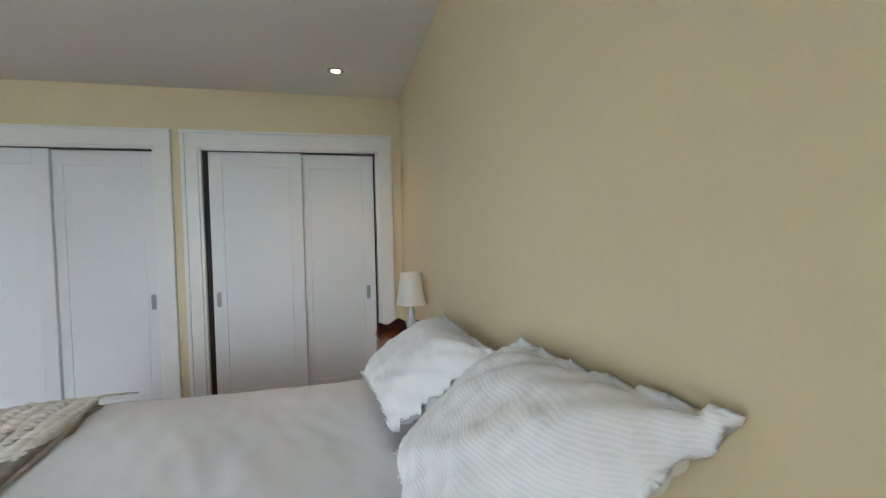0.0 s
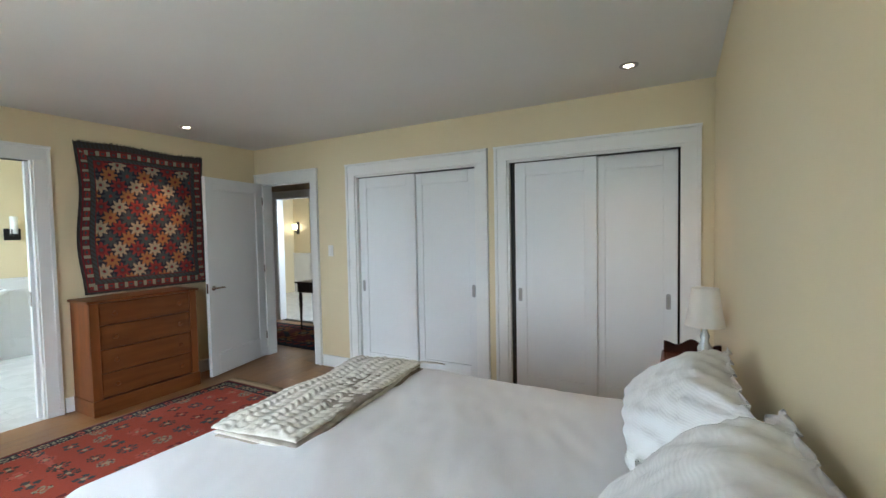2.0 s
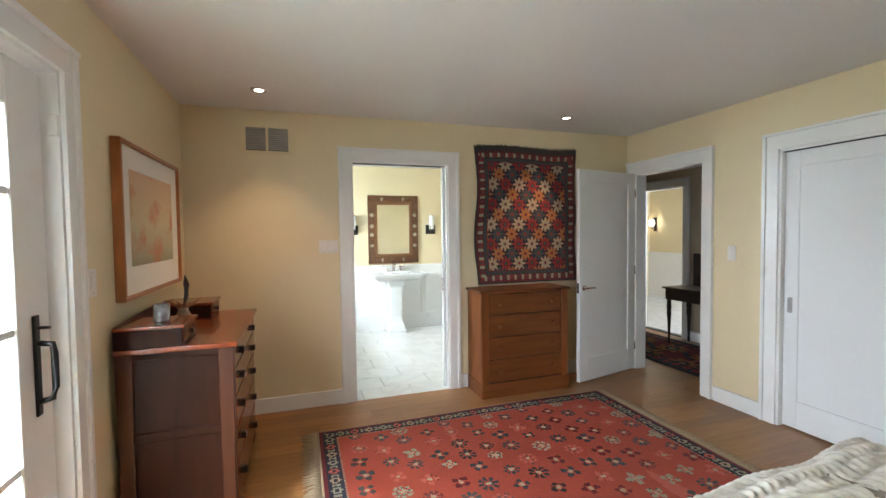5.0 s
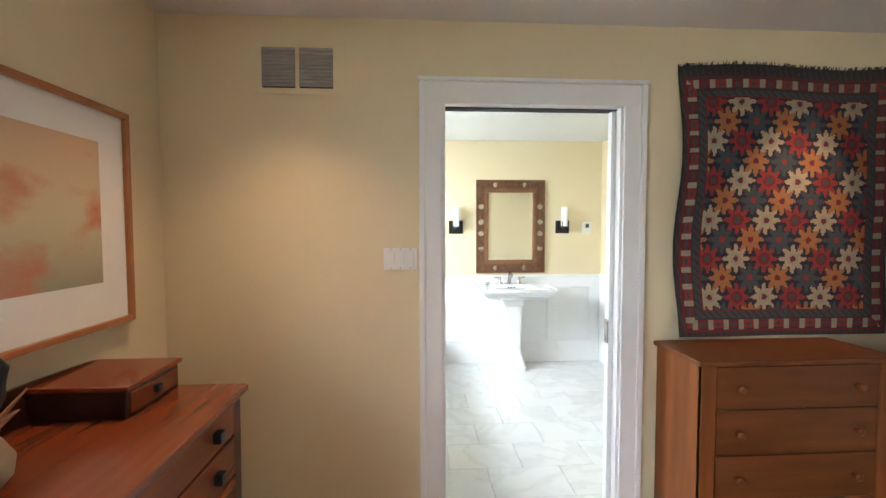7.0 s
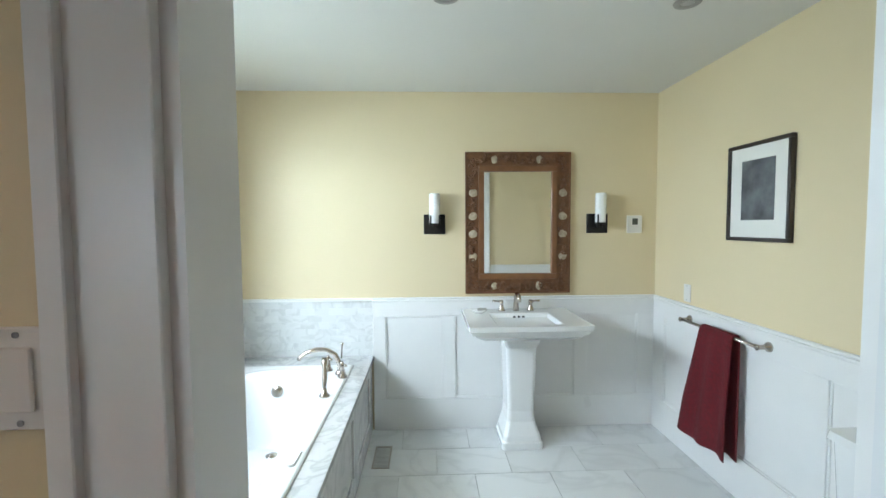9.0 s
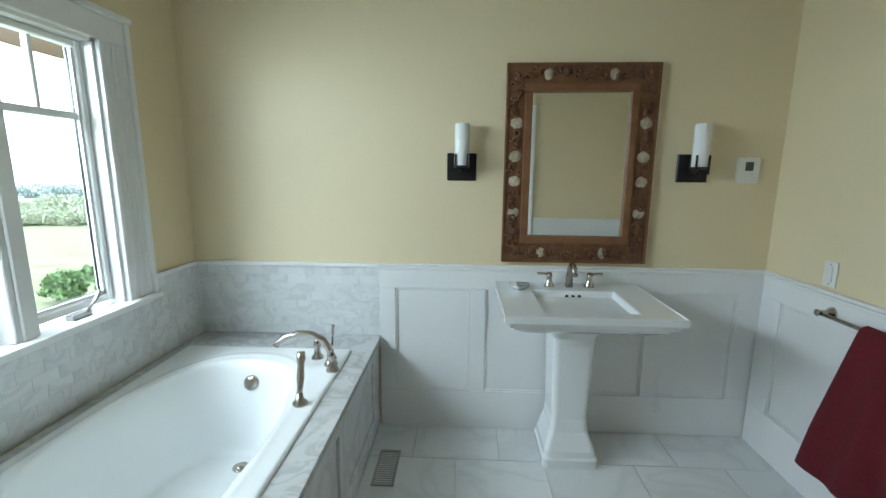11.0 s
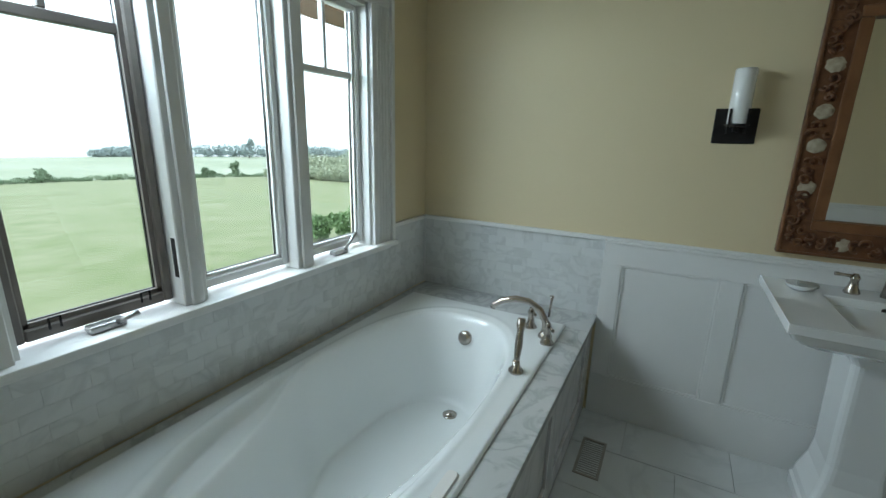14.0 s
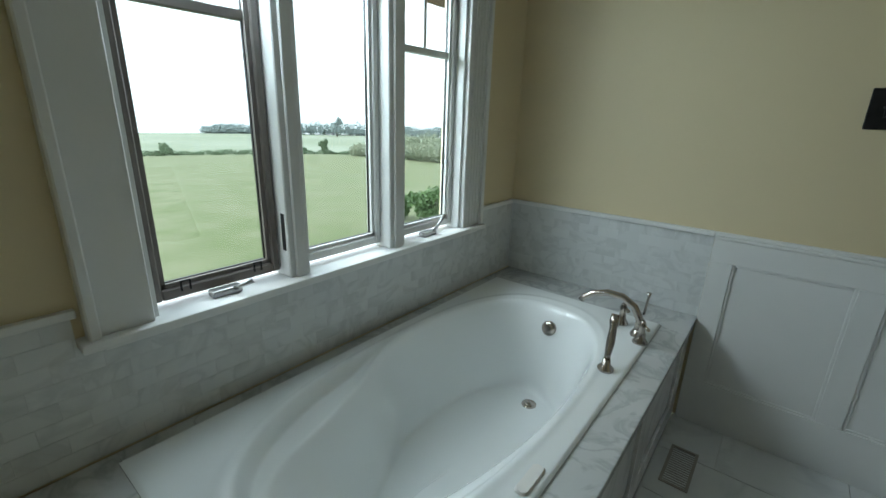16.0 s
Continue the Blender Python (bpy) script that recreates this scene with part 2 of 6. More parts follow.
def loft(sections, corner=0.02, seg=4, bm=None, smooth=False):
    """Rounded rectangles (z, x0, x1, y0, y1) joined from bottom to top."""
    bm = bm or bmesh.new()
    rings = []
    for z, x0, x1, y0, y1 in sections:
        ring = []
        c = min(corner, (x1 - x0) / 2.01, (y1 - y0) / 2.01)
        for qx, qy, a0 in ((x1 - c, y1 - c, 0), (x0 + c, y1 - c, 90), (x0 + c, y0 + c, 180), (x1 - c, y0 + c, 270)):
            for k in range(seg + 1):
                a = radians(a0 + 90 * k / seg)
                ring.append(bm.verts.new((qx + c * math.cos(a), qy + c * math.sin(a), z)))
        rings.append(ring)
    n = len(rings[0])
    for a, b in zip(rings, rings[1:]):
        for i in range(n):
            f = bm.faces.new((a[i], a[(i + 1) % n], b[(i + 1) % n], b[i]))
            f.smooth = smooth
    bm.faces.new(rings[0][::-1])
    bm.faces.new(rings[-1])
    return bm


def sheet(nx, ny, f, thick=0.0):
    """Grid surface f(u, v) -> point, with an underside thick below where thick is given."""
    bm = bmesh.new()
    g = [[bm.verts.new(f(i / nx, j / ny)) for j in range(ny + 1)] for i in range(nx + 1)]
    for i in range(nx):
        for j in range(ny):
            bm.faces.new((g[i][j], g[i + 1][j], g[i + 1][j + 1], g[i][j + 1])).smooth = True
    if thick:
        bm.normal_update()
        bmesh.ops.solidify(bm, geom=list(bm.faces), thickness=thick)
    return bm


ORIGIN = {}


def mesh_of(name, bm, material, shift=None):
    if shift is not None:
        bmesh.ops.translate(bm, verts=bm.verts, vec=-shift)
    bmesh.ops.recalc_face_normals(bm, faces=bm.faces)
    me = bpy.data.meshes.new(name)
    bm.to_mesh(me)
    bm.free()
    for m in (material if isinstance(material, (list, tuple)) else [material]):
        me.materials.append(m)
    return me


def thing(name, at, label, category, group="", kind="", rz=0):
    ob = new(name)
    ob.empty_display_size = 0.1
    ob.matrix_world = pose(*at, 0, 0, rz)
    ORIGIN[ob] = Vector(at) if rz == 0 else Vector((0, 0, 0))
    return tagged(ob, label, category, group, kind)


def part(name, bm, material, parent, label=""):
    ob = new(name, mesh_of(name, bm, material, ORIGIN[parent]))
    ob.parent = parent
    ORIGIN[ob] = ORIGIN[parent]
    return tagged(ob, label)


def solid(name, bm, material, label="", category="", group="", kind=""):
    ob = new(name, mesh_of(name, bm, material))
    ORIGIN[ob] = Vector((0, 0, 0))
    return tagged(ob, label, category, group, kind)


def structure(name, bm, material, label="", category=""):
    return solid(name, bm, material, label, category, "", "structure")


def wall_along_x(x0, x1, y0, y1, z1, holes=()):
    """Wall running along x, with holes (x0, x1, z0, z1) right through."""
    bm, x = bmesh.new(), x0
    for a, b, c, d in sorted(holes):
        box(bm, x, a, y0, y1, 0, z1)
        if c > 0:
            box(bm, a, b, y0, y1, 0, c)
        box(bm, a, b, y0, y1, d, z1)
        x = b
    return box(bm, x, x1, y0, y1, 0, z1)


def swap(bm):
    for v in bm.verts:
        v.co.x, v.co.y = v.co.y, v.co.x
    return bm


# large structure: bedroom
H = 2.47
XE, XW, YS, YN = -0.685, -5.39, -0.29, 3.91
BX, BW, BS, BN = -5.51, -8.086, -0.21, 2.955
structure("wall_east", bx(XE, XE + 0.12, -0.41, 4.75, 0, H), YELLOW, "plain cream yellow painted wall behind the bed", "wall")
structure("wall_north", wall_along_x(BX, XE, YN, YN + 0.12, H, ((-5.27, -4.465, 0, 2.06), (-3.84, -2.465, 0, 2.045), (-2.182, -0.872, 0, 2.045))), YELLOW,
          "cream yellow wall with closet and hall openings", "wall")
structure("wall_south", wall_along_x(BX, XE, -0.41, YS, H, ((-3.62, -2.0, 0, 2.09),)), YELLOW, "cream yellow outer wall with glazed door", "wall")
structure("wall_west", swap(wall_along_x(YS, YN, BX, XW, H, ((0.985, 1.87, 0, 2.103),))), YELLOW, "cream yellow wall between bedroom and bathroom", "wall")
structure("ceiling_bedroom", bx(-9.5, -0.5, -0.41, 8.2, H, H + 0.1), CEIL, "smooth off-white painted ceiling", "ceiling")
# Closet back and partitions are near-black so door gaps read as shade.
structure("closet_shell", wall_along_x(-4.05, XE, 4.63, 4.75, H), DARK, "closet back coloured near-black for the shade inside", "wall")
structure("floor_closet", bx(-3.97, XE, YN, 4.63, -0.1, -0.003), OAK, "oak floor inside the closets", "floor")
structure("closet_side", box(bx(-4.05, -3.95, 4.03, 4.63, 0, H), -2.38, -2.28, 4.03, 4.63, 0, H), DARK, "closet partition coloured near-black for the shade inside", "wall")
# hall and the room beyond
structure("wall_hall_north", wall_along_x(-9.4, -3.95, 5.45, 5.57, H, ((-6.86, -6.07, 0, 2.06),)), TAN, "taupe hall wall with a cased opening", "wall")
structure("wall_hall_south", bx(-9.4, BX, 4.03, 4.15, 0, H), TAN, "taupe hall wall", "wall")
structure("wall_hall_west", bx(-9.5, -9.4, 4.03, 8.2, 0, H), YELLOW, "yellow end wall", "wall")
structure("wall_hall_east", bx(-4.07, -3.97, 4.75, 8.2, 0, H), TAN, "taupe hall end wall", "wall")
structure("wall_stair_north", bx(-9.4, -4.07, 8.1, 8.2, 0, H), YELLOW, "yellow wall of the landing beyond", "wall")
structure("baseboard_landing", box(bx(-9.4, -4.07, 8.075, 8.1, 0, 0.95), -9.4, -4.07, 8.05, 8.1, 0.95, 0.985, 0.006), WHITE, "white wainscot with brown cap", "wainscot")
structure("floor_landing", bx(-9.4, -4.07, 5.57, 8.2, -0.1, 0.004), FLOORTILE, "white tiled floor beyond the hall", "floor")
# bathroom
structure("wall_bath_west", bx(BW - 0.12, BW, -0.41, 4.03, 0, H), YELLOW, "cream yellow bathroom wall", "wall")
structure("wall_bath_north", bx(BW, BX, BN, BN + 0.12, 0, H), YELLOW, "cream yellow bathroom side wall", "wall")
structure("wall_bath_south", wall_along_x(BW, BX, -0.335, BS, H, ((-7.545, -6.165, 0.884, 2.02),)), YELLOW, "cream yellow window wall", "wall")
structure("floor_slab_bath", bx(BW, XW + 0.0, BS, BN, -0.1, -0.008), FLOORGROUT, "grey grout bed of the bathroom floor", "floor")


def casing(name, plane, axis, face, a0, a1, ztop, width, both=True, depth=0.02, sides=(True, True)):
    """White casing round a door opening on the wall face; axis is the wall's direction."""
    g = structure(name, bmesh_casing(plane, axis, face, a0, a1, ztop, width, depth, sides), WHITE, "white painted flat door casing with back band", "trim")
    return g


def bmesh_casing(plane, axis, face, a0, a1, ztop, width, depth, sides):
    bm = bmesh.new()
    s = face

    def put(u0, u1, z0, z1, d0, d1):
        d0, d1 = plane + s * d0, plane + s * d1
        if axis == 'x':
            box(bm, u0, u1, d0, d1, z0, z1, 0.0015, 1)
        else:
            box(bm, d0, d1, u0, u1, z0, z1, 0.0015, 1)
    for on, u in ((sides[0], a0 - width), (sides[1], a1)):
        if on:
            put(u, u + width, 0, ztop, 0, depth)
    out0, out1 = a0 - width, a1 + width
    put(out0, out1, ztop, ztop + width, 0, depth)
    if sides[0]:
        put(out0 - 0.006, out0 + 0.02, 0, ztop + width, 0, depth + 0.012)
    if sides[1]:
        put(out1 - 0.02, out1 + 0.006, 0, ztop + width, 0, depth + 0.012)
    put(out0 - 0.01, out1 + 0.01, ztop + width, ztop + width + 0.018, 0, depth + 0.018)
    return bm


def lining(name, axis, a0, a1, d0, d1, ztop):
    """Jamb boards inside an opening."""
    bm = bmesh.new()
    for u0, u1, z0, z1 in ((a0, a0 + 0.018, 0, ztop), (a1 - 0.018, a1, 0, ztop), (a0, a1, ztop - 0.018, ztop)):
        if axis == 'x':
            box(bm, u0, u1, d0, d1, z0, z1)
        else:
            box(bm, d0, d1, u0, u1, z0, z1)
    return structure(name, bm, WHITE, "white painted jamb lining", "trim")


casing("trim_closet_1", YN, 'x', -1, -3.84, -2.465, 2.045, 0.103)
casing("trim_closet_2", YN, 'x', -1, -2.182, -0.872, 2.045, 0.103)
casing("trim_hall_door", YN, 'x', -1, -5.27, -4.465, 2.06, 0.095)
casing("trim_bath_door", XW, 'y', 1, 0.985, 1.865, 2.085, 0.1)
casing("trim_bath_door_inner", BX, 'y', -1, 0.985, 1.865, 2.085, 0.1)
casing("trim_french_door", YS, 'x', 1, -3.62, -2.0, 2.09, 0.085)
casing("trim_landing", 5.45, 'x', -1, -6.86, -6.07, 2.06, 0.09)
lining("jamb_closet_1", 'x', -3.84, -2.465, YN - 0.004, YN + 0.12, 2.045)
lining("jamb_closet_2", 'x', -2.182, -0.872, YN - 0.004, YN + 0.12, 2.045)
lining("jamb_hall", 'x', -5.27, -4.465, YN - 0.004, YN + 0.124, 2.06)
lining("jamb_bath", 'y', 0.985, 1.87, BX - 0.004, XW + 0.004, 2.101)
lining("jamb_french", 'x', -3.62, -2.0, -0.41, YS + 0.004, 2.09)
lining("jamb_landing", 'x', -6.86, -6.07, 5.446, 5.574, 2.06)


def skirting(name, runs):
    bm = bmesh.new()
    for x0, x1, y0, y1 in runs:
        box(bm, x0, x1, y0, y1, 0, 0.125, 0.004, 1)
    structure(name, bm, WHITE, "white painted baseboard", "baseboard")


skirting("baseboard_bedroom", ((XW, XW + 0.018, YS + 0.02, 0.89), (XW, XW + 0.018, 1.985, YN), (-4.35, -3.955, YN - 0.018, YN), (XE - 0.018, XE, YS, YN - 0.02),
                               (XW, -3.745, YS, YS + 0.018), (-1.87, XE - 0.02, YS, YS + 0.018)))
skirting("baseboard_hall", ((-9.4, -6.96, 5.432, 5.45), (-5.97, -4.07, 5.432, 5.45)))


# bedroom things
def closet_door(x0, x1, y, handle_x):
    d = thing("closet_door", ((x0 + x1) / 2, y, 0.012), "white painted sliding closet door with one recessed panel", "closet door", "sliding closet doors")
    t = 0.035
    z0, z1, s = 0.012, 2.02, 0.095
    part("panel", bx(x0 + s, x1 - s, y + 0.009, y + t - 0.006, z0 + 0.2, z1 - 0.11), DOORWHITE, d)
    for nm, a, b, c, e in (("stile", x0, x0 + s, z0, z1), ("stile", x1 - s, x1, z0, z1), ("rail", x0 + s, x1 - s, z1 - 0.11, z1), ("rail", x0 + s, x1 - s, z0, z0 + 0.2)):
        part(nm, bx(a, b, y, y + t, c, e, 0.0025, 1), DOORWHITE, d)
    pull = part("pull", loft([(0, handle_x - 0.016, handle_x + 0.016, 0.85, 0.965), (0.004, handle_x - 0.016, handle_x + 0.016, 0.85, 0.965)], 0.012), SATIN, d, "oval satin steel flush pull")
    for v in pull.data.vertices:
        w = v.co + ORIGIN[pull]
        v.co = Vector((w.x, y - 0.004 + w.z, w.y)) - ORIGIN[pull]
    cup = part("cup", loft([(0, handle_x - 0.009, handle_x + 0.009, 0.865, 0.95), (0.002, handle_x - 0.009, handle_x + 0.009, 0.865, 0.95)], 0.008), VENT_GREY, pull)
    for v in cup.data.vertices:
        w = v.co + ORIGIN[cup]
        v.co = Vector((w.x, y - 0.0062 + w.z, w.y)) - ORIGIN[cup]


closet_door(-3.818, -3.135, YN + 0.03, -3.795 + 0.02)
closet_door(-3.17, -2.487, YN + 0.07, -2.54)
closet_door(-2.125, -1.46, YN + 0.03, -2.085)
closet_door(-1.50, -0.905, YN + 0.07, -0.965)


# Black strips fill the gaps over and beside the doors as painted shadow.
for x0, x1 in ((-3.822, -2.483), (-2.164, -0.89)):
    structure("closet_track_shade", bx(x0, x1, YN + 0.022, YN + 0.108, 2.0205, 2.0268), DARK, "black strip for the track's shadow above the sliding doors", "trim")
structure("closet_gap_shade", bx(-2.1638, -2.1262, YN + 0.036, YN + 0.108, 0.0, 2.02), DARK, "black strip putting shade into the gap beside the door", "trim")


def hall_door():
    d = thing("hall_door", (-5.262, 3.895, 0.01), "white painted one-panel door standing open into the room", "door", rz=HALL_SWING)
    w, t, h = 0.84, 0.04, 2.045
    part("panel", bx(0.11, w - 0.11, -t + 0.01, -0.01, 0.22, h - 0.12), DOORWHITE, d)
    for nm, a, b, c, e in (("stile", 0, 0.11, 0, h), ("stile", w - 0.11, w, 0, h), ("rail", 0.11, w - 0.11, h - 0.12, h), ("rail", 0.11, w - 0.11, 0, 0.22)):
        part(nm, bx(a, b, -t, 0, c, e, 0.002, 1), DOORWHITE, d)
    for s in (1, -1):
        y = 0.0 if s > 0 else -t
        m = Matrix.Translation((w - 0.06, y, 0.91)) @ Matrix.Rotation(radians(-90 * s), 4, 'X')
        rose = part("door_handle", lathe([(0.026, 0), (0.026, 0.006), (0.012, 0.01), (0.010, 0.045), (0.010, 0.05)], m=m), NICKEL, d, "brushed nickel lever handle")
        part("lever", tube([(w - 0.06, y + s * 0.045, 0.91), (w - 0.10, y + s * 0.05, 0.913), (w - 0.15, y + s * 0.048, 0.91), (w - 0.175, y + s * 0.043, 0.905)], [0.010, 0.009, 0.008, 0.006]), NICKEL, rose)
    part("latch", bx(w - 0.001, w + 0.001, -0.03, -0.01, 0.86, 0.96), NICKEL, d)
    for z in (0.2, 1.0, 1.8):
        part("hinge", lathe([(0.007, 0), (0.007, 0.09)], 0, 0.004, z, 10), NICKEL, d)


hall_door()


def french_leaf(x0, x1, handle):
    d = thing("french_door", ((x0 + x1) / 2, -0.36, 0.02), "white glazed outer door with glazing bars", "glazed door", "pair of glazed doors")
    y0, y1 = -0.385, -0.34
    for nm, a, b, c, e in (("stile", x0, x0 + 0.2, 0.02, 2.065), ("stile", x1 - 0.2, x1, 0.02, 2.065), ("rail", x0 + 0.2, x1 - 0.2, 1.9, 2.065), ("rail", x0 + 0.2, x1 - 0.2, 0.02, 0.27)):
        part(nm, bx(a, b, y0, y1, c, e, 0.004, 1), WHITE, d)
    for z in (0.68, 1.15, 1.62):
        part("glazing_bar", bx(x0 + 0.2, x1 - 0.2, y0 + 0.008, y1 - 0.004, z - 0.014, z + 0.014, 0.003, 1), WHITE, d)
    part("glazing_bar", bx((x0 + x1) / 2 - 0.014, (x0 + x1) / 2 + 0.014, y0 + 0.01, y1 - 0.006, 0.27, 1.9), WHITE, d)
    g = part("pane", bx(x0 + 0.19, x1 - 0.19, -0.366, -0.360, 0.26, 1.91), GLASS, d, "clear glass")
    g.visible_shadow = False
    if handle:
        hx = x0 + 0.1
        pl = part("handle_plate", bx(hx - 0.017, hx + 0.017, y1, y1 + 0.01, 0.83, 1.19, 0.006), BLACKIRON, d, "long black metal handle plate")
        part("grip", tube([(hx, y1 + 0.01, 1.09), (hx, y1 + 0.05, 1.085), (hx, y1 + 0.055, 1.05), (hx, y1 + 0.055, 0.93), (hx, y1 + 0.045, 0.89), (hx, y1 + 0.01, 0.88)], 0.011), BLACKIRON, pl)
        part("thumb_turn", tube([(hx, y1 + 0.01, 1.145), (hx, y1 + 0.03, 1.145), (hx - 0.025, y1 + 0.032, 1.14)], 0.006), BLACKIRON, pl)


french_leaf(-3.60, -2.815, True)
french_leaf(-2.805, -2.02, False)
sensor = thing("door_sensor", (-3.60, -0.30, 1.88), "small white plastic alarm sensor on the door frame", "sensor")
part("case", bx(-3.615, -3.585, -0.315, -0.285, 1.84, 1.92, 0.005), PLASTIC, sensor)


def switch_plate(name, at, axis, face, gangs, h=0.105, label="white three-gang rocker switch plate on the wall"):
    w = 0.045 * gangs + 0.025
    d = thing(name, at, label, "light switch")
    x, y, z = at

    def slab(u0, u1, z0, z1, t0, t1):
        if axis == 'y':
            return bx(x + face * t0, x + face * t1, y + u0, y + u1, z + z0, z + z1, 0.0015, 1)
        return bx(x + u0, x + u1, y + face * t0, y + face * t1, z + z0, z + z1, 0.0015, 1)
    part("plate", slab(-w / 2, w / 2, -h / 2, h / 2, 0, 0.006), PLASTIC, d)
    for i in range(gangs):
        u = (i - (gangs - 1) / 2) * 0.045
        part("rocker", slab(u - 0.016, u + 0.016, -0.033, 0.033, 0.006, 0.011), PLASTIC, d)
        for k in (-1, 1):
            part("screw", slab(u - 0.003, u + 0.003, k * 0.045 - 0.003, k * 0.045 + 0.003, 0.006, 0.0075), SATIN, d)


switch_plate("light_switch", (XW, 0.79, 1.36), 'y', 1, 3)
switch_plate("light_switch", (-3.82, YS, 1.27), 'x', 1, 1, 0.12, "single white rocker switch beside the glazed door")
switch_plate("light_switch", (-4.20, YN, 1.27), 'x', -1, 1, 0.12, "single white rocker switch beside the hall door")


def wall_vent():
    d = thing("wall_vent", (XW, 0.34, 2.237), "painted wall grille with two louvred sections", "air vent")
    part("frame", bx(XW, XW + 0.004, 0.135, 0.545, 2.118, 2.352, 0.0015, 1), YELLOW, d)
    for y0, y1 in ((0.168, 0.315), (0.335, 0.486)):
        # Near-black sheet gives the shade behind the louvres.
        part("backing", bx(XW + 0.004, XW + 0.0055, y0, y1, 2.146, 2.328), DARK, d)
        for k in range(11):
            z = 2.152 + k * 0.016
            bm = bx(XW + 0.0055, XW + 0.013, y0, y1, z, z + 0.0125)
            part("slat", bm, VENT_GREY, d)


wall_vent()


def downlight(x, y, on):
    d = thing("downlight", (x, y, H), "recessed ceiling downlight, " + ("lit" if on else "unlit, grey lens"), "downlight", "recessed downlights")
    bm = bmesh.new()
    n = 28
    rings = [[bm.verts.new((x + r * math.cos(2 * math.pi * i / n), y + r * math.sin(2 * math.pi * i / n), z)) for i in range(n)] for r, z in ((0.058, H), (0.055, H - 0.006), (0.038, H - 0.008), (0.028, H - 0.003))]
    for a, b in zip(rings, rings[1:]):
        for i in range(n):
            bm.faces.new((a[i], a[(i + 1) % n], b[(i + 1) % n], b[i])).smooth = True
    part("trim_ring", bm, VENT_GREY, d, "grey metal ring")
    part("lens", lathe([(0.027, -0.0035), (0.024, -0.0045)], x, y, H, 24), BULB if on else LENS_OFF, d)


for lx, ly, on in ((-1.176, 3.374, 1), (-4.877, 0.31, 1), (-4.915, 2.823, 1), (-6.80, 1.336, 0), (-6.817, 2.384, 0)):
    downlight(lx, ly, on)


def pine_chest():
    x0, x1, y0, y1, h = -5.365, -5.035, 2.045, 2.915, 0.95
    d = thing("chest_of_drawers", ((x0 + x1) / 2, (y0 + y1) / 2, 0), "honey pine chest with four drawers and wooden knobs", "chest")
    part("plinth", bx(x0, x1 + 0.012, y0 - 0.006, y1 + 0.006, 0, 0.13, 0.005), PINEH, d)
    part("side", bx(x0, x1, y0, y0 + 0.022, 0.13, h - 0.022), PINE, d)
    part("side", bx(x0, x1, y1 - 0.022, y1, 0.13, h - 0.022), PINE, d)
    part("stile", bx(x1 - 0.02, x1 + 0.004, y0, y0 + 0.065, 0.13, h - 0.022, 0.003, 1), PINE, d)
    part("stile", bx(x1 - 0.02, x1 + 0.004, y1 - 0.065, y1, 0.13, h - 0.022, 0.003, 1), PINE, d)
    part("back", bx(x0, x0 + 0.01, y0 + 0.022, y1 - 0.022, 0.13, h - 0.022), PINE, d)
    part("top", bx(x0 - 0.005, x1 + 0.02, y0 - 0.018, y1 + 0.018, h - 0.022, h, 0.006), PINEH, d)
    z, hs = 0.135, (0.204, 0.2, 0.2, 0.19)
    for k in range(4):
        dr = part("drawer", bx(x0 + 0.02, x1 - 0.003, y0 + 0.0665, y1 - 0.0665, z + 0.003, z + hs[k] - 0.003, 0.004, 1), PINEH, d)
        for y in (y0 + 0.17, y1 - 0.17):
            m = Matrix.Translation((x1 - 0.003, y, z + hs[k] / 2)) @ Matrix.Rotation(radians(90), 4, 'Y')
            part("knob", lathe([(0.010, 0), (0.009, 0.008), (0.019, 0.018), (0.018, 0.026), (0.010, 0.030)], m=m, seg=14), PINE, dr)
        z += hs[k] - 0.002


pine_chest()

# woven wool colours
WOOL = [mat("wool_" + n, c, tuple(v * 0.72 for v in c), 0.95, scale=60, bump=0.6, bscale=420, contrast=0.6) for n, c in (
    ("brown_black", (0.042, 0.033, 0.028)), ("indigo", (0.016, 0.016, 0.032)), ("brick_red", (0.27, 0.026, 0.022)), ("ivory", (0.40, 0.30, 0.19)),
    ("ochre", (0.36, 0.14, 0.045)), ("slate_blue", (0.052, 0.06, 0.066)), ("rust_red", (0.40, 0.062, 0.032)), ("pale_green", (0.30, 0.29, 0.20)),
    ("deep_red", (0.16, 0.014, 0.018)), ("pink_red", (0.50, 0.11, 0.07)))]


def star(u, v, r):
    """0 outside, 1 on the petals, 2 in the ring, 3 in the heart of an eight-petalled flower."""
    d = math.hypot(u, v) / r
    a = math.atan2(v, u)
    edge = 0.78 + 0.22 * math.cos(8 * a) if d > 0.5 else 1
    if d > edge or abs(math.sin(4 * a)) > 0.94 and d > 0.62:
        return 0
    return 3 if d < 0.2 else 2 if d < 0.42 else 1


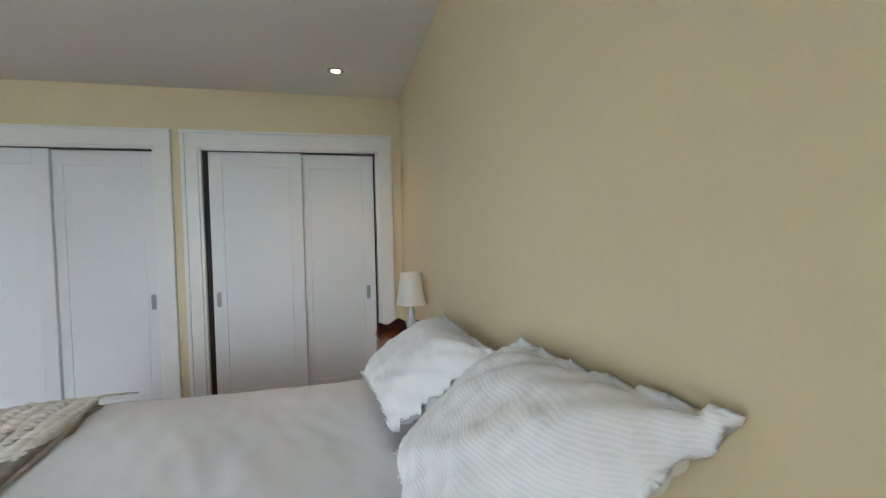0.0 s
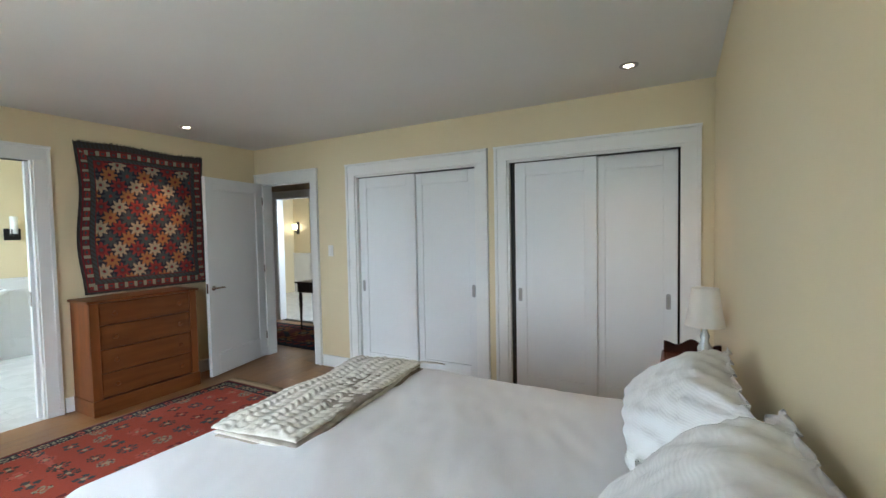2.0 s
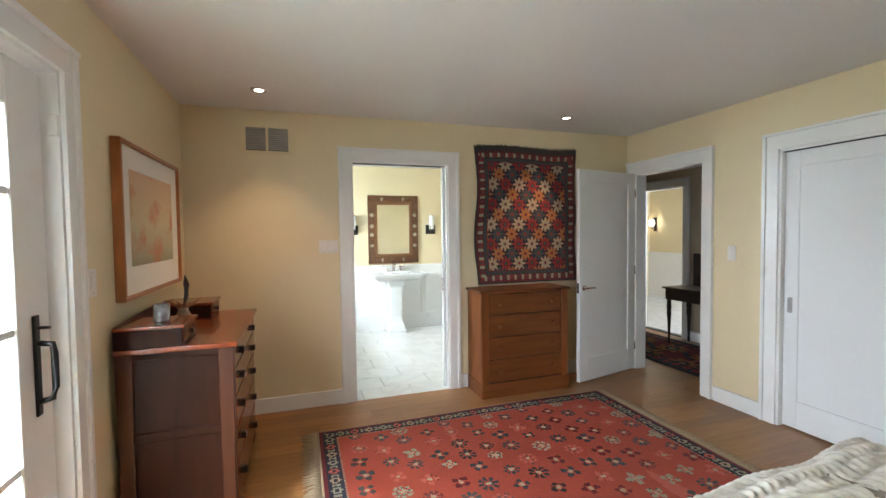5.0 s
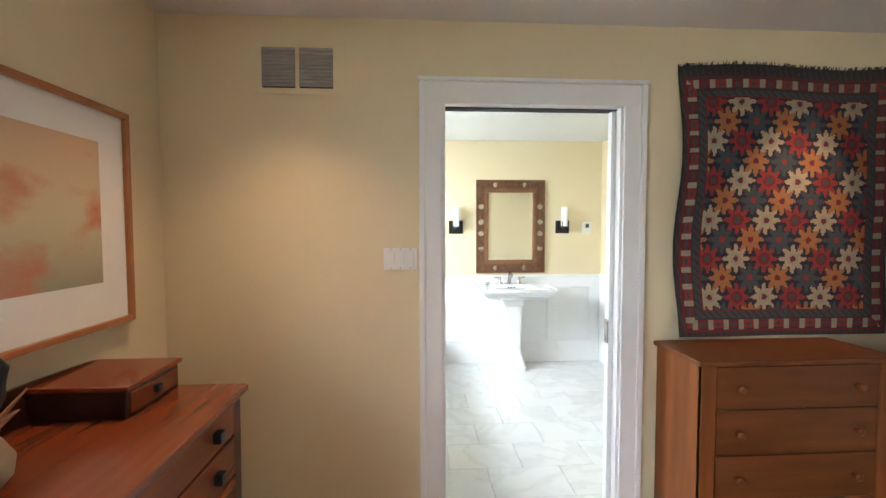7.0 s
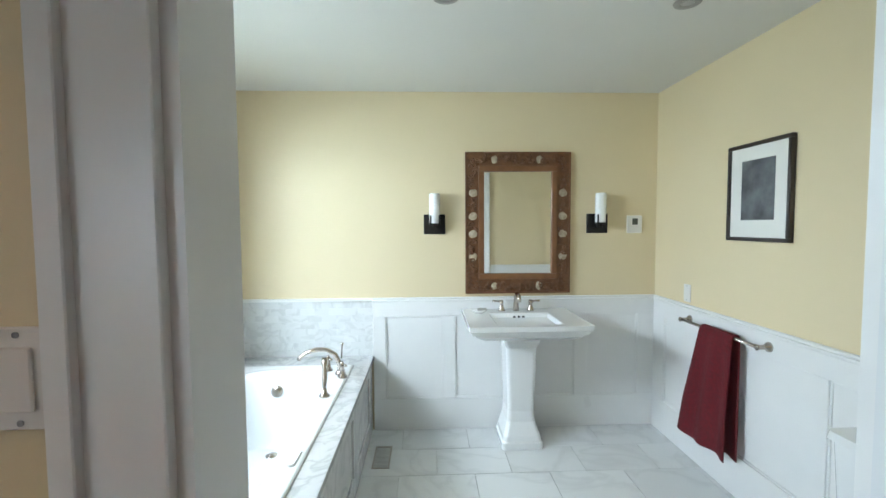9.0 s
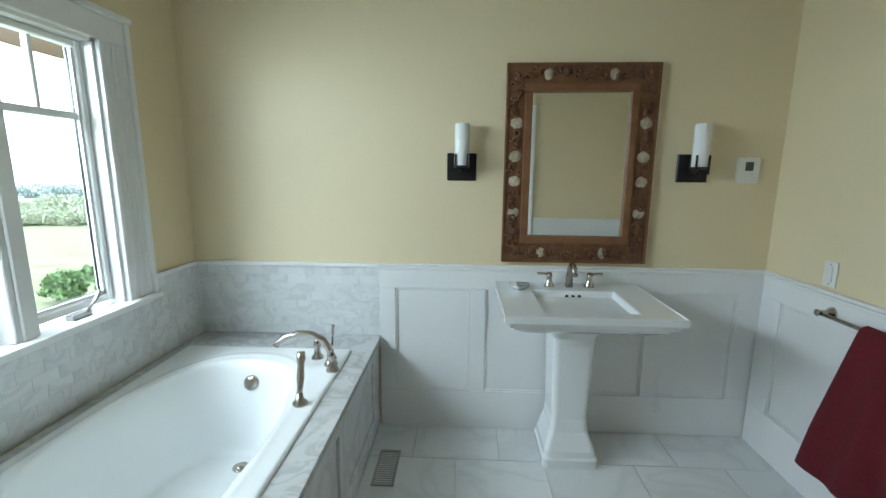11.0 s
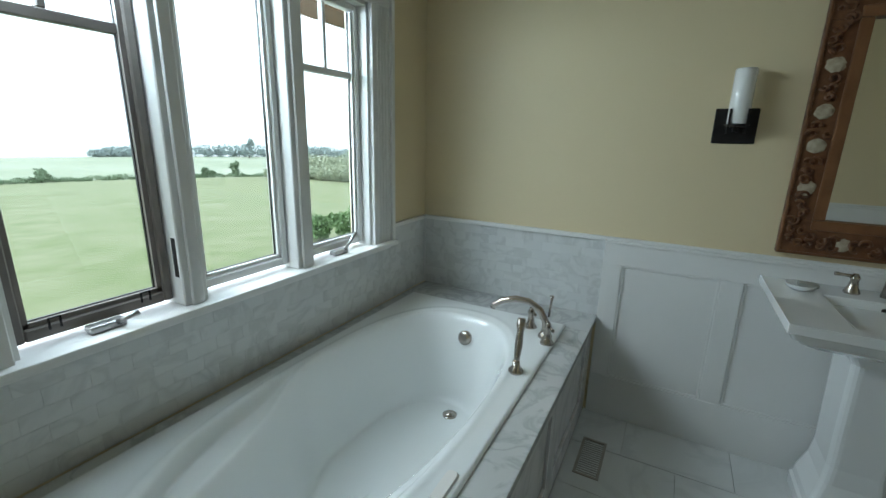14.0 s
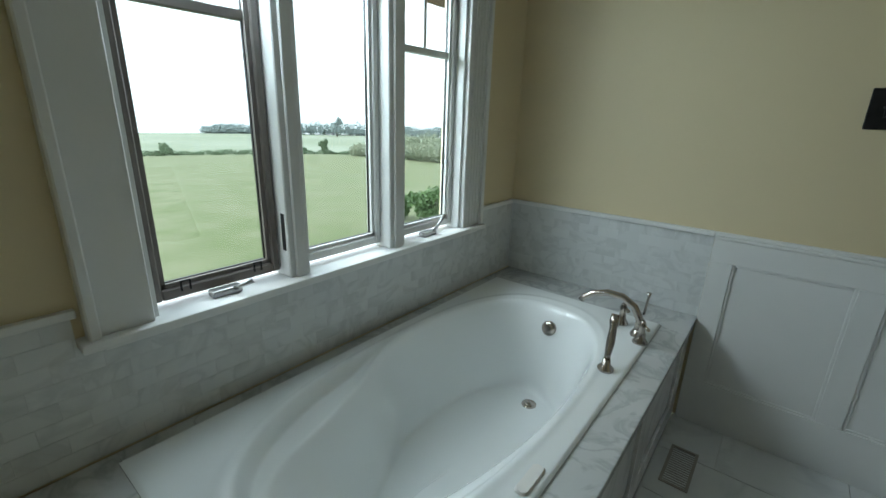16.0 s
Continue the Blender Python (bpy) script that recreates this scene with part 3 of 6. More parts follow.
def tapestry_colour(u, v, w, h):
    e = min(u, v, w - u, h - v - 0.03)
    if e < 0.022 or h - v < 0.03:
        return 0 if int(u * 160 + v * 40) % 5 else 5
    if e < 0.034:
        return 8
    if e < 0.084:
        q = (u if min(v, h - v - 0.03) < min(u, w - u) else v)
        c = abs((q % 0.082) / 0.082 - 0.5) * 2
        t = abs(e - 0.059) / 0.025
        if c < 0.66 and t < 0.8:
            return 5 if c + t < 0.5 else (2, 8)[int(q / 0.082) % 2]
        return 7 if c > 0.72 and t < 0.9 else 0
    if e < 0.09:
        return 0
    if e < 0.122:
        return 5 if int((u + v) / 0.013) % 3 else 0
    if e < 0.128:
        return 8
    pu, pv = 0.0725, 0.0945
    fu, fv = (u - 0.165) / pu, (v - 0.19) / pv
    best = 1
    for i in range(math.floor(fu) - 1, math.floor(fu) + 3):
        for j in (math.floor(fv), math.floor(fv) + 1):
            if (i + j) % 2 == 0:
                k = star((fu - i) * pu, (fv - j) * pv * 0.98, 0.071)
                other = ((i - j) // 2) % 2
                tone = (3, 2)[other] if j % 2 == 0 else (4, 5)[other]
                if k == 1:
                    best = tone
                elif k == 2:
                    best = {3: 7, 2: 8, 4: 4, 5: 5}[tone]
                elif k == 3:
                    best = {3: 8, 2: 5, 4: 8, 5: 2}[tone]
    return best


def rug_field_colour(u, v, w, h, field):
    p = 0.168
    i, j = math.floor(v / p), 0
    shift = 0.5 * (i % 2)
    j = math.floor(u / p + shift)
    cu, cv = ((u / p + shift) % 1 - 0.5) * p, ((v / p) % 1 - 0.5) * p
    rnd = random.Random(i * 131 + j * 17 + 5)
    kind, tone, r = rnd.random(), rnd.choice((5, 7, 5, 0, 8, 5, 9)), 0.047 + rnd.random() * 0.018
    cu, cv = cu + rnd.uniform(-0.02, 0.02), cv + rnd.uniform(-0.02, 0.02)
    d, a = math.hypot(cu, cv), math.atan2(cv, cu)
    if d < 0.016:
        return 3 if tone != 3 else 0
    if kind < 0.55:
        lobe = abs(math.cos(2 * a + kind * 6))
        if d < r * (0.45 + 0.55 * lobe) and d > 0.022 and lobe > 0.35:
            return tone if d < r * 0.75 or lobe > 0.8 else 0
    else:
        lobe = abs(math.cos(4 * a))
        if 0.02 < d < r and lobe > 0.55:
            return tone if (d * 100) % 3 > 0.8 else 5
    return field


def floor_rug_colour(u, v, w, h):
    e = min(u, w - u, v, h - v)
    if e < 0.012:
        return 3
    if e < 0.03:
        return 8
    if e < 0.036:
        return 3
    if e < 0.125:
        s = u if min(v, h - v) < min(u, w - u) else v
        c, t = (s % 0.105) - 0.0525, e - 0.08
        d = math.hypot(c, t)
        n = int(s / 0.105)
        if 0.016 < d < 0.03:
            return (3, 7, 9)[n % 3]
        if abs(c) > 0.04 and abs(t) < 0.022 and abs(abs(c) - 0.0525) < abs(t) * 0.5 + 0.004:
            return 7
        return 1
    if e < 0.14:
        return 3 if int((u + v) / 0.012) % 2 else 2
    return rug_field_colour(u, v, w, h, 6 if noise.noise((u * 0.6, v * 5, 0)) > -0.12 else 9 if noise.noise((u, v * 7, 3)) > 0.35 else 6)


def hall_rug_colour(u, v, w, h):
    e = min(u, w - u, v, h - v)
    if e < 0.04:
        return 1
    if e < 0.2:
        c = (u % 0.13) - 0.065
        return 2 if math.hypot(c, e - 0.12) < 0.045 else 1
    k = star((u % 0.5) - 0.25, (v % 0.4) - 0.2, 0.2)
    return (8, 4, 1, 3)[k] if k else (8 if int(u * 9 + v * 13) % 5 else 1)


def textile(name, w, h, cell, colour, place, thick, parent):
    """Knotted cloth, one small face a knot, place(u, v) gives the point."""
    nx, ny = int(w / cell), int(h / cell)
    verts = [place(i * w / nx, j * h / ny) for i in range(nx + 1) for j in range(ny + 1)]
    faces, tones = [], []
    for i in range(nx):
        for j in range(ny):
            a = i * (ny + 1) + j
            faces.append((a, a + ny + 1, a + ny + 2, a + 1))
            tones.append(colour((i + 0.5) * w / nx, (j + 0.5) * h / ny, w, h))
    me = bpy.data.meshes.new(name)
    me.from_pydata([tuple(Vector(p) - ORIGIN[parent]) for p in verts], [], faces)
    for m in WOOL:
        me.materials.append(m)
    me.polygons.foreach_set("material_index", tones)
    me.polygons.foreach_set("use_smooth", [True] * len(tones))
    ob = new(name, me)
    ob.parent = parent
    ORIGIN[ob] = ORIGIN[parent]
    so = ob.modifiers.new("thickness", 'SOLIDIFY')
    so.thickness, so.offset = thick, 0
    return ob


def fringe(parent, x0, x1, y, dy, z, n, along='x'):
    bm = bmesh.new()
    for i in range(n):
        x = x0 + (x1 - x0) * (i + random.random()) / n
        a, b = random.uniform(-0.015, 0.015), dy * random.uniform(0.75, 1.1)
        tube([(x, y, z), (x + a * 0.5, y + b * 0.5, z + 0.003), (x + a, y + b, z - 0.002)], [0.004, 0.0035, 0.0025], 4, bm)
    tagged(part("fringe", bm, WOOL[3], parent, "cream knotted fringe"), kind="stuff")


def wall_tapestry():
    w, h = 1.10, 1.31
    d = thing("wall_tapestry", (-5.36, 2.70, 0.97), "wall-hung tribal rug with rows of star flowers and dark border", "tapestry")

    def place(u, v):
        s, t = u / w, v / h
        edge = 0.016 * math.sin(t * 8.0 + 1.7) * (1 - s) ** 3 + 0.006 * math.sin(t * 13 + 1) * s ** 3
        sag = 0.012 * math.sin(s * 6.3)
        return (-5.362 + 0.014 * math.sin(t * 9.5 + 2.2) * (1 - s) ** 2 + 0.005 * math.sin(s * 9 + t * 4), 2.133 + edge + u, 0.968 + v + sag * t + 0.012 * s * (t - 0.2))
    textile("cloth", w, h, 0.0068, tapestry_colour, place, 0.009, d)
    bm = bmesh.new()
    for i in range(150):
        p = place(w * random.random(), h)
        tube([p, (p[0] + 0.004, p[1] + random.uniform(-0.006, 0.006), p[2] + random.uniform(0.006, 0.016))], 0.002, 4, bm)
    tagged(part("top_fringe", bm, WOOL[0], d), kind="stuff")


wall_tapestry()


def floor_rug():
    x0, x1, y0, y1 = -4.86, -3.1, 0.645, 3.10
    d = thing("floor_rug", ((x0 + x1) / 2, (y0 + y1) / 2, 0), "red wool floor rug with flower motifs and dark border", "rug")
    textile("woven_field", x1 - x0, y1 - y0, 0.0115, floor_rug_colour,
            lambda u, v: (x0 + u + 0.01 * math.sin(v * 3), y0 + v, 0.0085 + 0.0015 * noise.noise((u * 3, v * 3, 0))), 0.008, d)
    fringe(d, x0, x1, y0, -0.10, 0.008, 260)
    fringe(d, x0, x1, y1, 0.09, 0.008, 260)


floor_rug()
hr = thing("hall_rug", (-5.6, 4.8, 0), "dark red patterned hall runner", "rug")
textile("woven_field", 2.6, 0.98, 0.014, hall_rug_colour, lambda u, v: (-6.95 + u, 4.28 + v, 0.0085), 0.008, hr)


def dresser():
    x0, x1, y0, y1, h = -4.90, -3.93, -0.262, 0.23, 0.945
    d = thing("dresser", ((x0 + x1) / 2, (y0 + y1) / 2, 0), "antique mahogany dresser with stepped top and dark square knobs", "dresser")
    for x in (x0 + 0.03, x1 - 0.03):
        for y in (y0 + 0.035, y1 - 0.03):
            part("leg", loft([(0.04, x - 0.026, x + 0.026, y - 0.028, y + 0.028), (h - 0.025, x - 0.028, x + 0.028, y - 0.034, y + 0.034)], 0.004), MAHOGP, d)
            part("foot", lathe([(0.012, 0), (0.022, 0.012), (0.020, 0.03), (0.012, 0.042)], x, y, 0, 12), MAHOG, d, "turned foot")
    for x in (x0 + 0.012, x1 - 0.028):
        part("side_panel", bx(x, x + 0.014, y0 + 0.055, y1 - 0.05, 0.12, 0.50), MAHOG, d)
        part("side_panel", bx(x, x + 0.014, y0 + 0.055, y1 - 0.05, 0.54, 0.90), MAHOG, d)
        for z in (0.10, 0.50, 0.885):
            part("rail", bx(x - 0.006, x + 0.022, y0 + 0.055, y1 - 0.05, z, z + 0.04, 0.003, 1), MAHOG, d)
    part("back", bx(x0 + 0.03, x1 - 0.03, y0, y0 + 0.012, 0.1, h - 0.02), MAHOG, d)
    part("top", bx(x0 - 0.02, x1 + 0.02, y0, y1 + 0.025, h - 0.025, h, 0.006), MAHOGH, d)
    rows = ((0.10, 0.30), (0.30, 0.48), (0.48, 0.65), (0.65, 0.79), (0.79, 0.915))
    for z0, z1 in rows:
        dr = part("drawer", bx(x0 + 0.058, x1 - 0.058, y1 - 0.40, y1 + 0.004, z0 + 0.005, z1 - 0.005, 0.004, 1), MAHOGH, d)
        for x in (x0 + 0.2, x1 - 0.2):
            part("knob", bx(x - 0.017, x + 0.017, y1 + 0.004, y1 + 0.03, (z0 + z1) / 2 - 0.017, (z0 + z1) / 2 + 0.017, 0.004), BLACKIRON, dr, "dark square knob")
    for a, b in ((x0 - 0.005, x0 + 0.27), (x1 - 0.27, x1 + 0.005)):
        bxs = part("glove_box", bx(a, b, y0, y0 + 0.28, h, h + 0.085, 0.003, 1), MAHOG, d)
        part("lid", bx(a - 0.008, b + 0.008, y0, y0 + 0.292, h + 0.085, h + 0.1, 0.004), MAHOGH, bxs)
        part("small_drawer", bx(a + 0.015, b - 0.015, y0 + 0.275, y0 + 0.284, h + 0.012, h + 0.075, 0.002, 1), MAHOGH, bxs)
        part("knob", bx((a + b) / 2 - 0.012, (a + b) / 2 + 0.012, y0 + 0.284, y0 + 0.302, h + 0.032, h + 0.056, 0.003), BLACKIRON, bxs)
    bm = bmesh.new()
    n = 24
    for i in range(n):
        s0, s1 = i / n, (i + 1) / n
        z = lambda s: h + 0.10 + 0.015 * math.sin(math.pi * s) ** 0.6
        v = [bm.verts.new(p) for p in ((x0 + (x1 - x0) * s0, y0, h), (x0 + (x1 - x0) * s1, y0, h), (x0 + (x1 - x0) * s1, y0, z(s1)), (x0 + (x1 - x0) * s0, y0, z(s0)))]
        q = [bm.verts.new(w.co + Vector((0, 0.014, 0))) for w in v]
        for f in ((v[0], v[1], v[2], v[3]), (q[3], q[2], q[1], q[0]), (v[3], v[2], q[2], q[3])):
            bm.faces.new(f)
    bmesh.ops.remove_doubles(bm, verts=bm.verts, dist=0.0005)
    part("gallery", bm, MAHOG, d, "arched back board")
    return h


dh = dresser()
jar = thing("candle_jar", (-4.06, -0.10, dh + 0.1), "small silvery glass candle jar on the dresser", "candle jar")
part("glass", lathe([(0.034, 0), (0.036, 0.004), (0.036, 0.085), (0.031, 0.085), (0.031, 0.02), (0.001, 0.02)], -4.06, -0.10, dh + 0.1, 20), mat("mercury_glass", (0.42, 0.43, 0.43), (0.25, 0.25, 0.26), 0.25, 0.7, scale=30), jar)
vase = thing("bud_vase", (-4.30, -0.06, dh), "small beige pottery vase with dried stems and a dark seed pod", "vase")
part("pot", lathe([(0.03, 0), (0.045, 0.02), (0.05, 0.06), (0.032, 0.095), (0.024, 0.11), (0.028, 0.125)], -4.30, -0.06, dh, 20), mat("beige_pottery", (0.42, 0.34, 0.22), (0.34, 0.26, 0.16), 0.5, scale=20), vase)
TWIG = mat("dried_stem", (0.30, 0.12, 0.05), (0.16, 0.06, 0.025), 0.7, scale=30)
for k in range(7):
    a, l = k * 0.9 + 0.4, random.uniform(0.05, 0.11)
    part("stem", tube([(-4.30, -0.06, dh + 0.11), (-4.30 + 0.4 * l * math.cos(a), -0.06 + 0.4 * l * math.sin(a), dh + 0.14), (-4.30 + l * math.cos(a), -0.06 + l * math.sin(a), dh + 0.13 + l * 0.5)], [0.004, 0.007, 0.002], 6), TWIG, vase)
part("seed_pod", tube([(-4.30, -0.06, dh + 0.11), (-4.33, -0.05, dh + 0.19), (-4.335, -0.05, dh + 0.25), (-4.31, -0.05, dh + 0.30)], [0.005, 0.012, 0.016, 0.004], 8), BLACKWOOD, vase)


def art_material():
    m = mat("abstract_print", (0.58, 0.30, 0.16), (0.42, 0.42, 0.28), 0.6, scale=5, contrast=0.25)
    n, l = m.node_tree.nodes, m.node_tree.links
    b = n["Principled BSDF"]
    tc, sep, rp, mx, nz, r2 = (n.new("ShaderNode" + k) for k in ("TexCoord", "SeparateXYZ", "ValToRGB", "Mix", "TexNoise", "ValToRGB"))
    mx.data_type = 'RGBA'
    l.new(tc.outputs["Generated"], sep.inputs[0])
    l.new(sep.outputs["Z"], rp.inputs[0])
    e = rp.color_ramp.elements
    e[0].position, e[0].color = 0.0, (0.30, 0.29, 0.19, 1)
    e[1].position, e[1].color = 1.0, (0.60, 0.40, 0.24, 1)
    mid = e.new(0.45)
    mid.color = (0.55, 0.48, 0.30, 1)
    nz.inputs["Scale"].default_value, nz.inputs["Detail"].default_value = 3.2, 7
    l.new(tc.outputs["Generated"], nz.inputs["Vector"])
    r2.color_ramp.elements[0].position, r2.color_ramp.elements[1].position = 0.52, 0.74
    l.new(nz.outputs["Fac"], r2.inputs[0])
    l.new(r2.outputs[0], mx.inputs["Factor"])
    l.new(rp.outputs[0], mx.inputs[6])
    mx.inputs[7].default_value = (0.50, 0.15, 0.08, 1)
    l.new(mx.outputs[2], b.inputs["Base Color"])
    return m


def framed_picture(x0, x1, z0, z1, y, face, fw, depth, mat_w, frame_m, art_m, label):
    d = thing("framed_picture", ((x0 + x1) / 2, y, (z0 + z1) / 2), label, "picture")
    yf = y + face * depth
    for a, b, c, e in ((x0, x1, z1 - fw, z1), (x0, x1, z0, z0 + fw), (x0, x0 + fw, z0 + fw, z1 - fw), (x1 - fw, x1, z0 + fw, z1 - fw)):
        part("frame", bx(a, b, y, yf, c, e, 0.003, 1), frame_m, d)
    part("mat", bx(x0 + fw, x1 - fw, y, y + face * depth * 0.6, z0 + fw, z1 - fw), MATBOARD, d, "white mat board")
    part("print", bx(x0 + mat_w, x1 - mat_w, y + face * depth * 0.6, y + face * (depth * 0.6 + 0.002), z0 + mat_w * 1.1, z1 - mat_w * 0.9), art_m, d, "printed picture")


framed_picture(-5.11, -4.06, 1.145, 1.945, YS, 1, 0.022, 0.045, 0.15, CHERRY, art_material(), "large framed abstract print in red and ochre with white mat")


# bed
def bed():
    d = thing("bed", (-1.72, 1.68, 0), "large bed with upholstered base and mattress under white bedding", "bed")
    part("base", bx(-2.60, -0.72, 0.90, 2.46, 0.12, 0.36, 0.02), mat("beige_bed_base", (0.5, 0.46, 0.4), rough=0.9), d)
    part("mattress", bx(-2.62, -0.70, 0.88, 2.48, 0.36, 0.60, 0.05, 3), LINEN, d)
    for x in (-2.5, -0.85):
        for y in (1.0, 2.36):
            part("leg", bx(x - 0.03, x + 0.03, y - 0.03, y + 0.03, 0, 0.12), BLACKWOOD, d)


bed()
BX0, BX1, BY0, BY1, BZ = -2.63, -0.70, 0.79, 2.58, 0.678


def duvet_point(u, v):
    """Bedding laid over the mattress: flat on top, rounded at the rim, hanging down three sides."""
    su, sv = 1.35 * (2 * u - 1), 1.35 * (2 * v - 1)
    hx, hy = (BX1 - BX0) / 2, (BY1 - BY0) / 2
    cx, cy = (BX0 + BX1) / 2, (BY0 + BY1) / 2

    def fold(s, half):
        reach, r = abs(s) / 1.35 * (half + 0.40), 0.13
        flat = half - r
        if reach < flat:
            return math.copysign(reach, s), 0
        a = (reach - flat) / r
        if a < math.pi / 2:
            return math.copysign(flat + r * math.sin(a), s), r * (1 - math.cos(a))
        return math.copysign(half + 0.02 * min(1, a - 1.57), s), r + (reach - flat - r * math.pi / 2)
    x, dx = fold(su, hx)
    if su > 0:
        x, dx = su / 1.35 * hx, 0
    y, dy = fold(sv, hy)
    k = max(0.0, -x / hx - 0.82) * max(0.0, abs(y) / hy - 0.75)
    k = min(k, 0.05) * (4.4 if y < 0 else 1.2)
    x, y = x * (1 - k), y * (1 - k)
    drop = max(dx, dy) + 0.4 * min(dx, dy)
    puff = 0.013 * noise.noise((x * 3.1, y * 2.3, 1)) + 0.008 * noise.noise((x * 7 + y * 2, y * 4, 4)) + 0.004 * noise.noise((x * 16 + y * 5, y * 9, 9))
    crown = 0.03 * (1 - (x / hx) ** 2) * (1 - (y / hy) ** 2)
    side = 0.012 * math.sin((x + y) * 17) * min(1, max(0, drop - 0.15) * 5)
    return (cx + x + side * (dx > dy), cy + y + side * (dy >= dx), max(0.2, BZ + puff + crown - drop))


dv = thing("duvet", (-1.72, 1.68, 0.62), "rumpled white cotton duvet spread over the bed", "duvet")
part("cover", sheet(170, 160, duvet_point), LINEN, dv)


def stripe_linen():
    m = mat("white_striped_cotton", (0.85, 0.85, 0.85), (0.83, 0.83, 0.83), 0.85, scale=4, bump=0.3, bscale=500, sheen=0.3)
    n, l = m.node_tree.nodes, m.node_tree.links
    tc, wv, bp = n.new("ShaderNodeTexCoord"), n.new("ShaderNodeTexWave"), n.new("ShaderNodeBump")
    wv.bands_direction = 'Z'
    wv.inputs["Scale"].default_value, wv.inputs["Distortion"].default_value, wv.inputs["Detail Scale"].default_value = 46, 0.8, 2
    l.new(tc.outputs["Object"], wv.inputs["Vector"])
    bp.inputs["Strength"].default_value, bp.inputs["Distance"].default_value = 0.14, 0.002
    l.new(wv.outputs["Fac"], bp.inputs["Height"])
    l.new(bp.outputs[0], n["Principled BSDF"].inputs["Normal"])
    return m


STRIPE = stripe_linen()


def pillow(far_top, near_top, far_low, near_low, t, seed, label):
    """Plump pillow with a soft flange, hung between its four corners."""
    at = (Vector(far_low) + Vector(near_low)) / 2
    d = thing("pillow", tuple(at), label, "pillow", "pillows on the bed")
    ft, nt, fl, nl = (Vector(p) for p in (far_top, near_top, far_low, near_low))
    out = (nt - fl).cross(ft - nl).normalized()
    if out.x > 0:
        out = -out
    bm = bmesh.new()
    n = 56
    grid = {}
    for side in (1, -1):
        for i in range(n + 1):
            for j in range(n + 1):
                u, v = 2 * i / n - 1, 2 * j / n - 1
                if side < 0 and (i in (0, n) or j in (0, n)):
                    grid[side, i, j] = grid[1, i, j]
                    continue
                body = max(0.0, (1 - (abs(u) / 0.93) ** 3.4)) ** 0.6 * max(0.0, (1 - (abs(v) / 0.91) ** 3.4)) ** 0.6
                pu, pv = u * (1 - 0.07 * (1 - v * v) * abs(u) ** 3), v * (1 - 0.05 * (1 - u * u) * abs(v) ** 3)
                a, b = (pu + 1) / 2, (pv + 1) / 2
                p = (fl * (1 - a) + nl * a) * (1 - b) + (ft * (1 - a) + nt * a) * b
                wr = 0.016 * noise.noise((u * 2.4 + seed, v * 2.4, side)) + 0.007 * noise.noise((u * 6 + v * 3, v * 6 + seed, side * 2)) + 0.003 * noise.noise((u * 14, v * 5 + seed, 3))
                frill = (1 - body) * (0.010 * math.sin(17 * u - 13 * v + seed) + 0.006 * math.sin(31 * (u + v)))
                grid[side, i, j] = bm.verts.new(p + out * (side * t * 0.5 * body + wr * body + frill))
    for side in (1, -1):
        for i in range(n):
            for j in range(n):
                q = [grid[side, i, j], grid[side, i + 1, j], grid[side, i + 1, j + 1], grid[side, i, j + 1]]
                bm.faces.new(q if side > 0 else q[::-1]).smooth = True
    part("cover", bm, STRIPE, d)
    return d


pillow((-0.745, 2.19, 1.04), (-0.75, 1.50, 1.05), (-1.10, 2.40, 0.74), (-1.03, 1.74, 0.75), 0.19, 1.0, "white striped cotton pillow leaning on the wall")
pillow((-0.715, 1.43, 1.108), (-0.705, 0.80, 1.165), (-1.03, 1.62, 0.75), (-1.08, 0.88, 0.77), 0.20, 5.0, "white striped pillow with ruffled flange leaning on the wall")


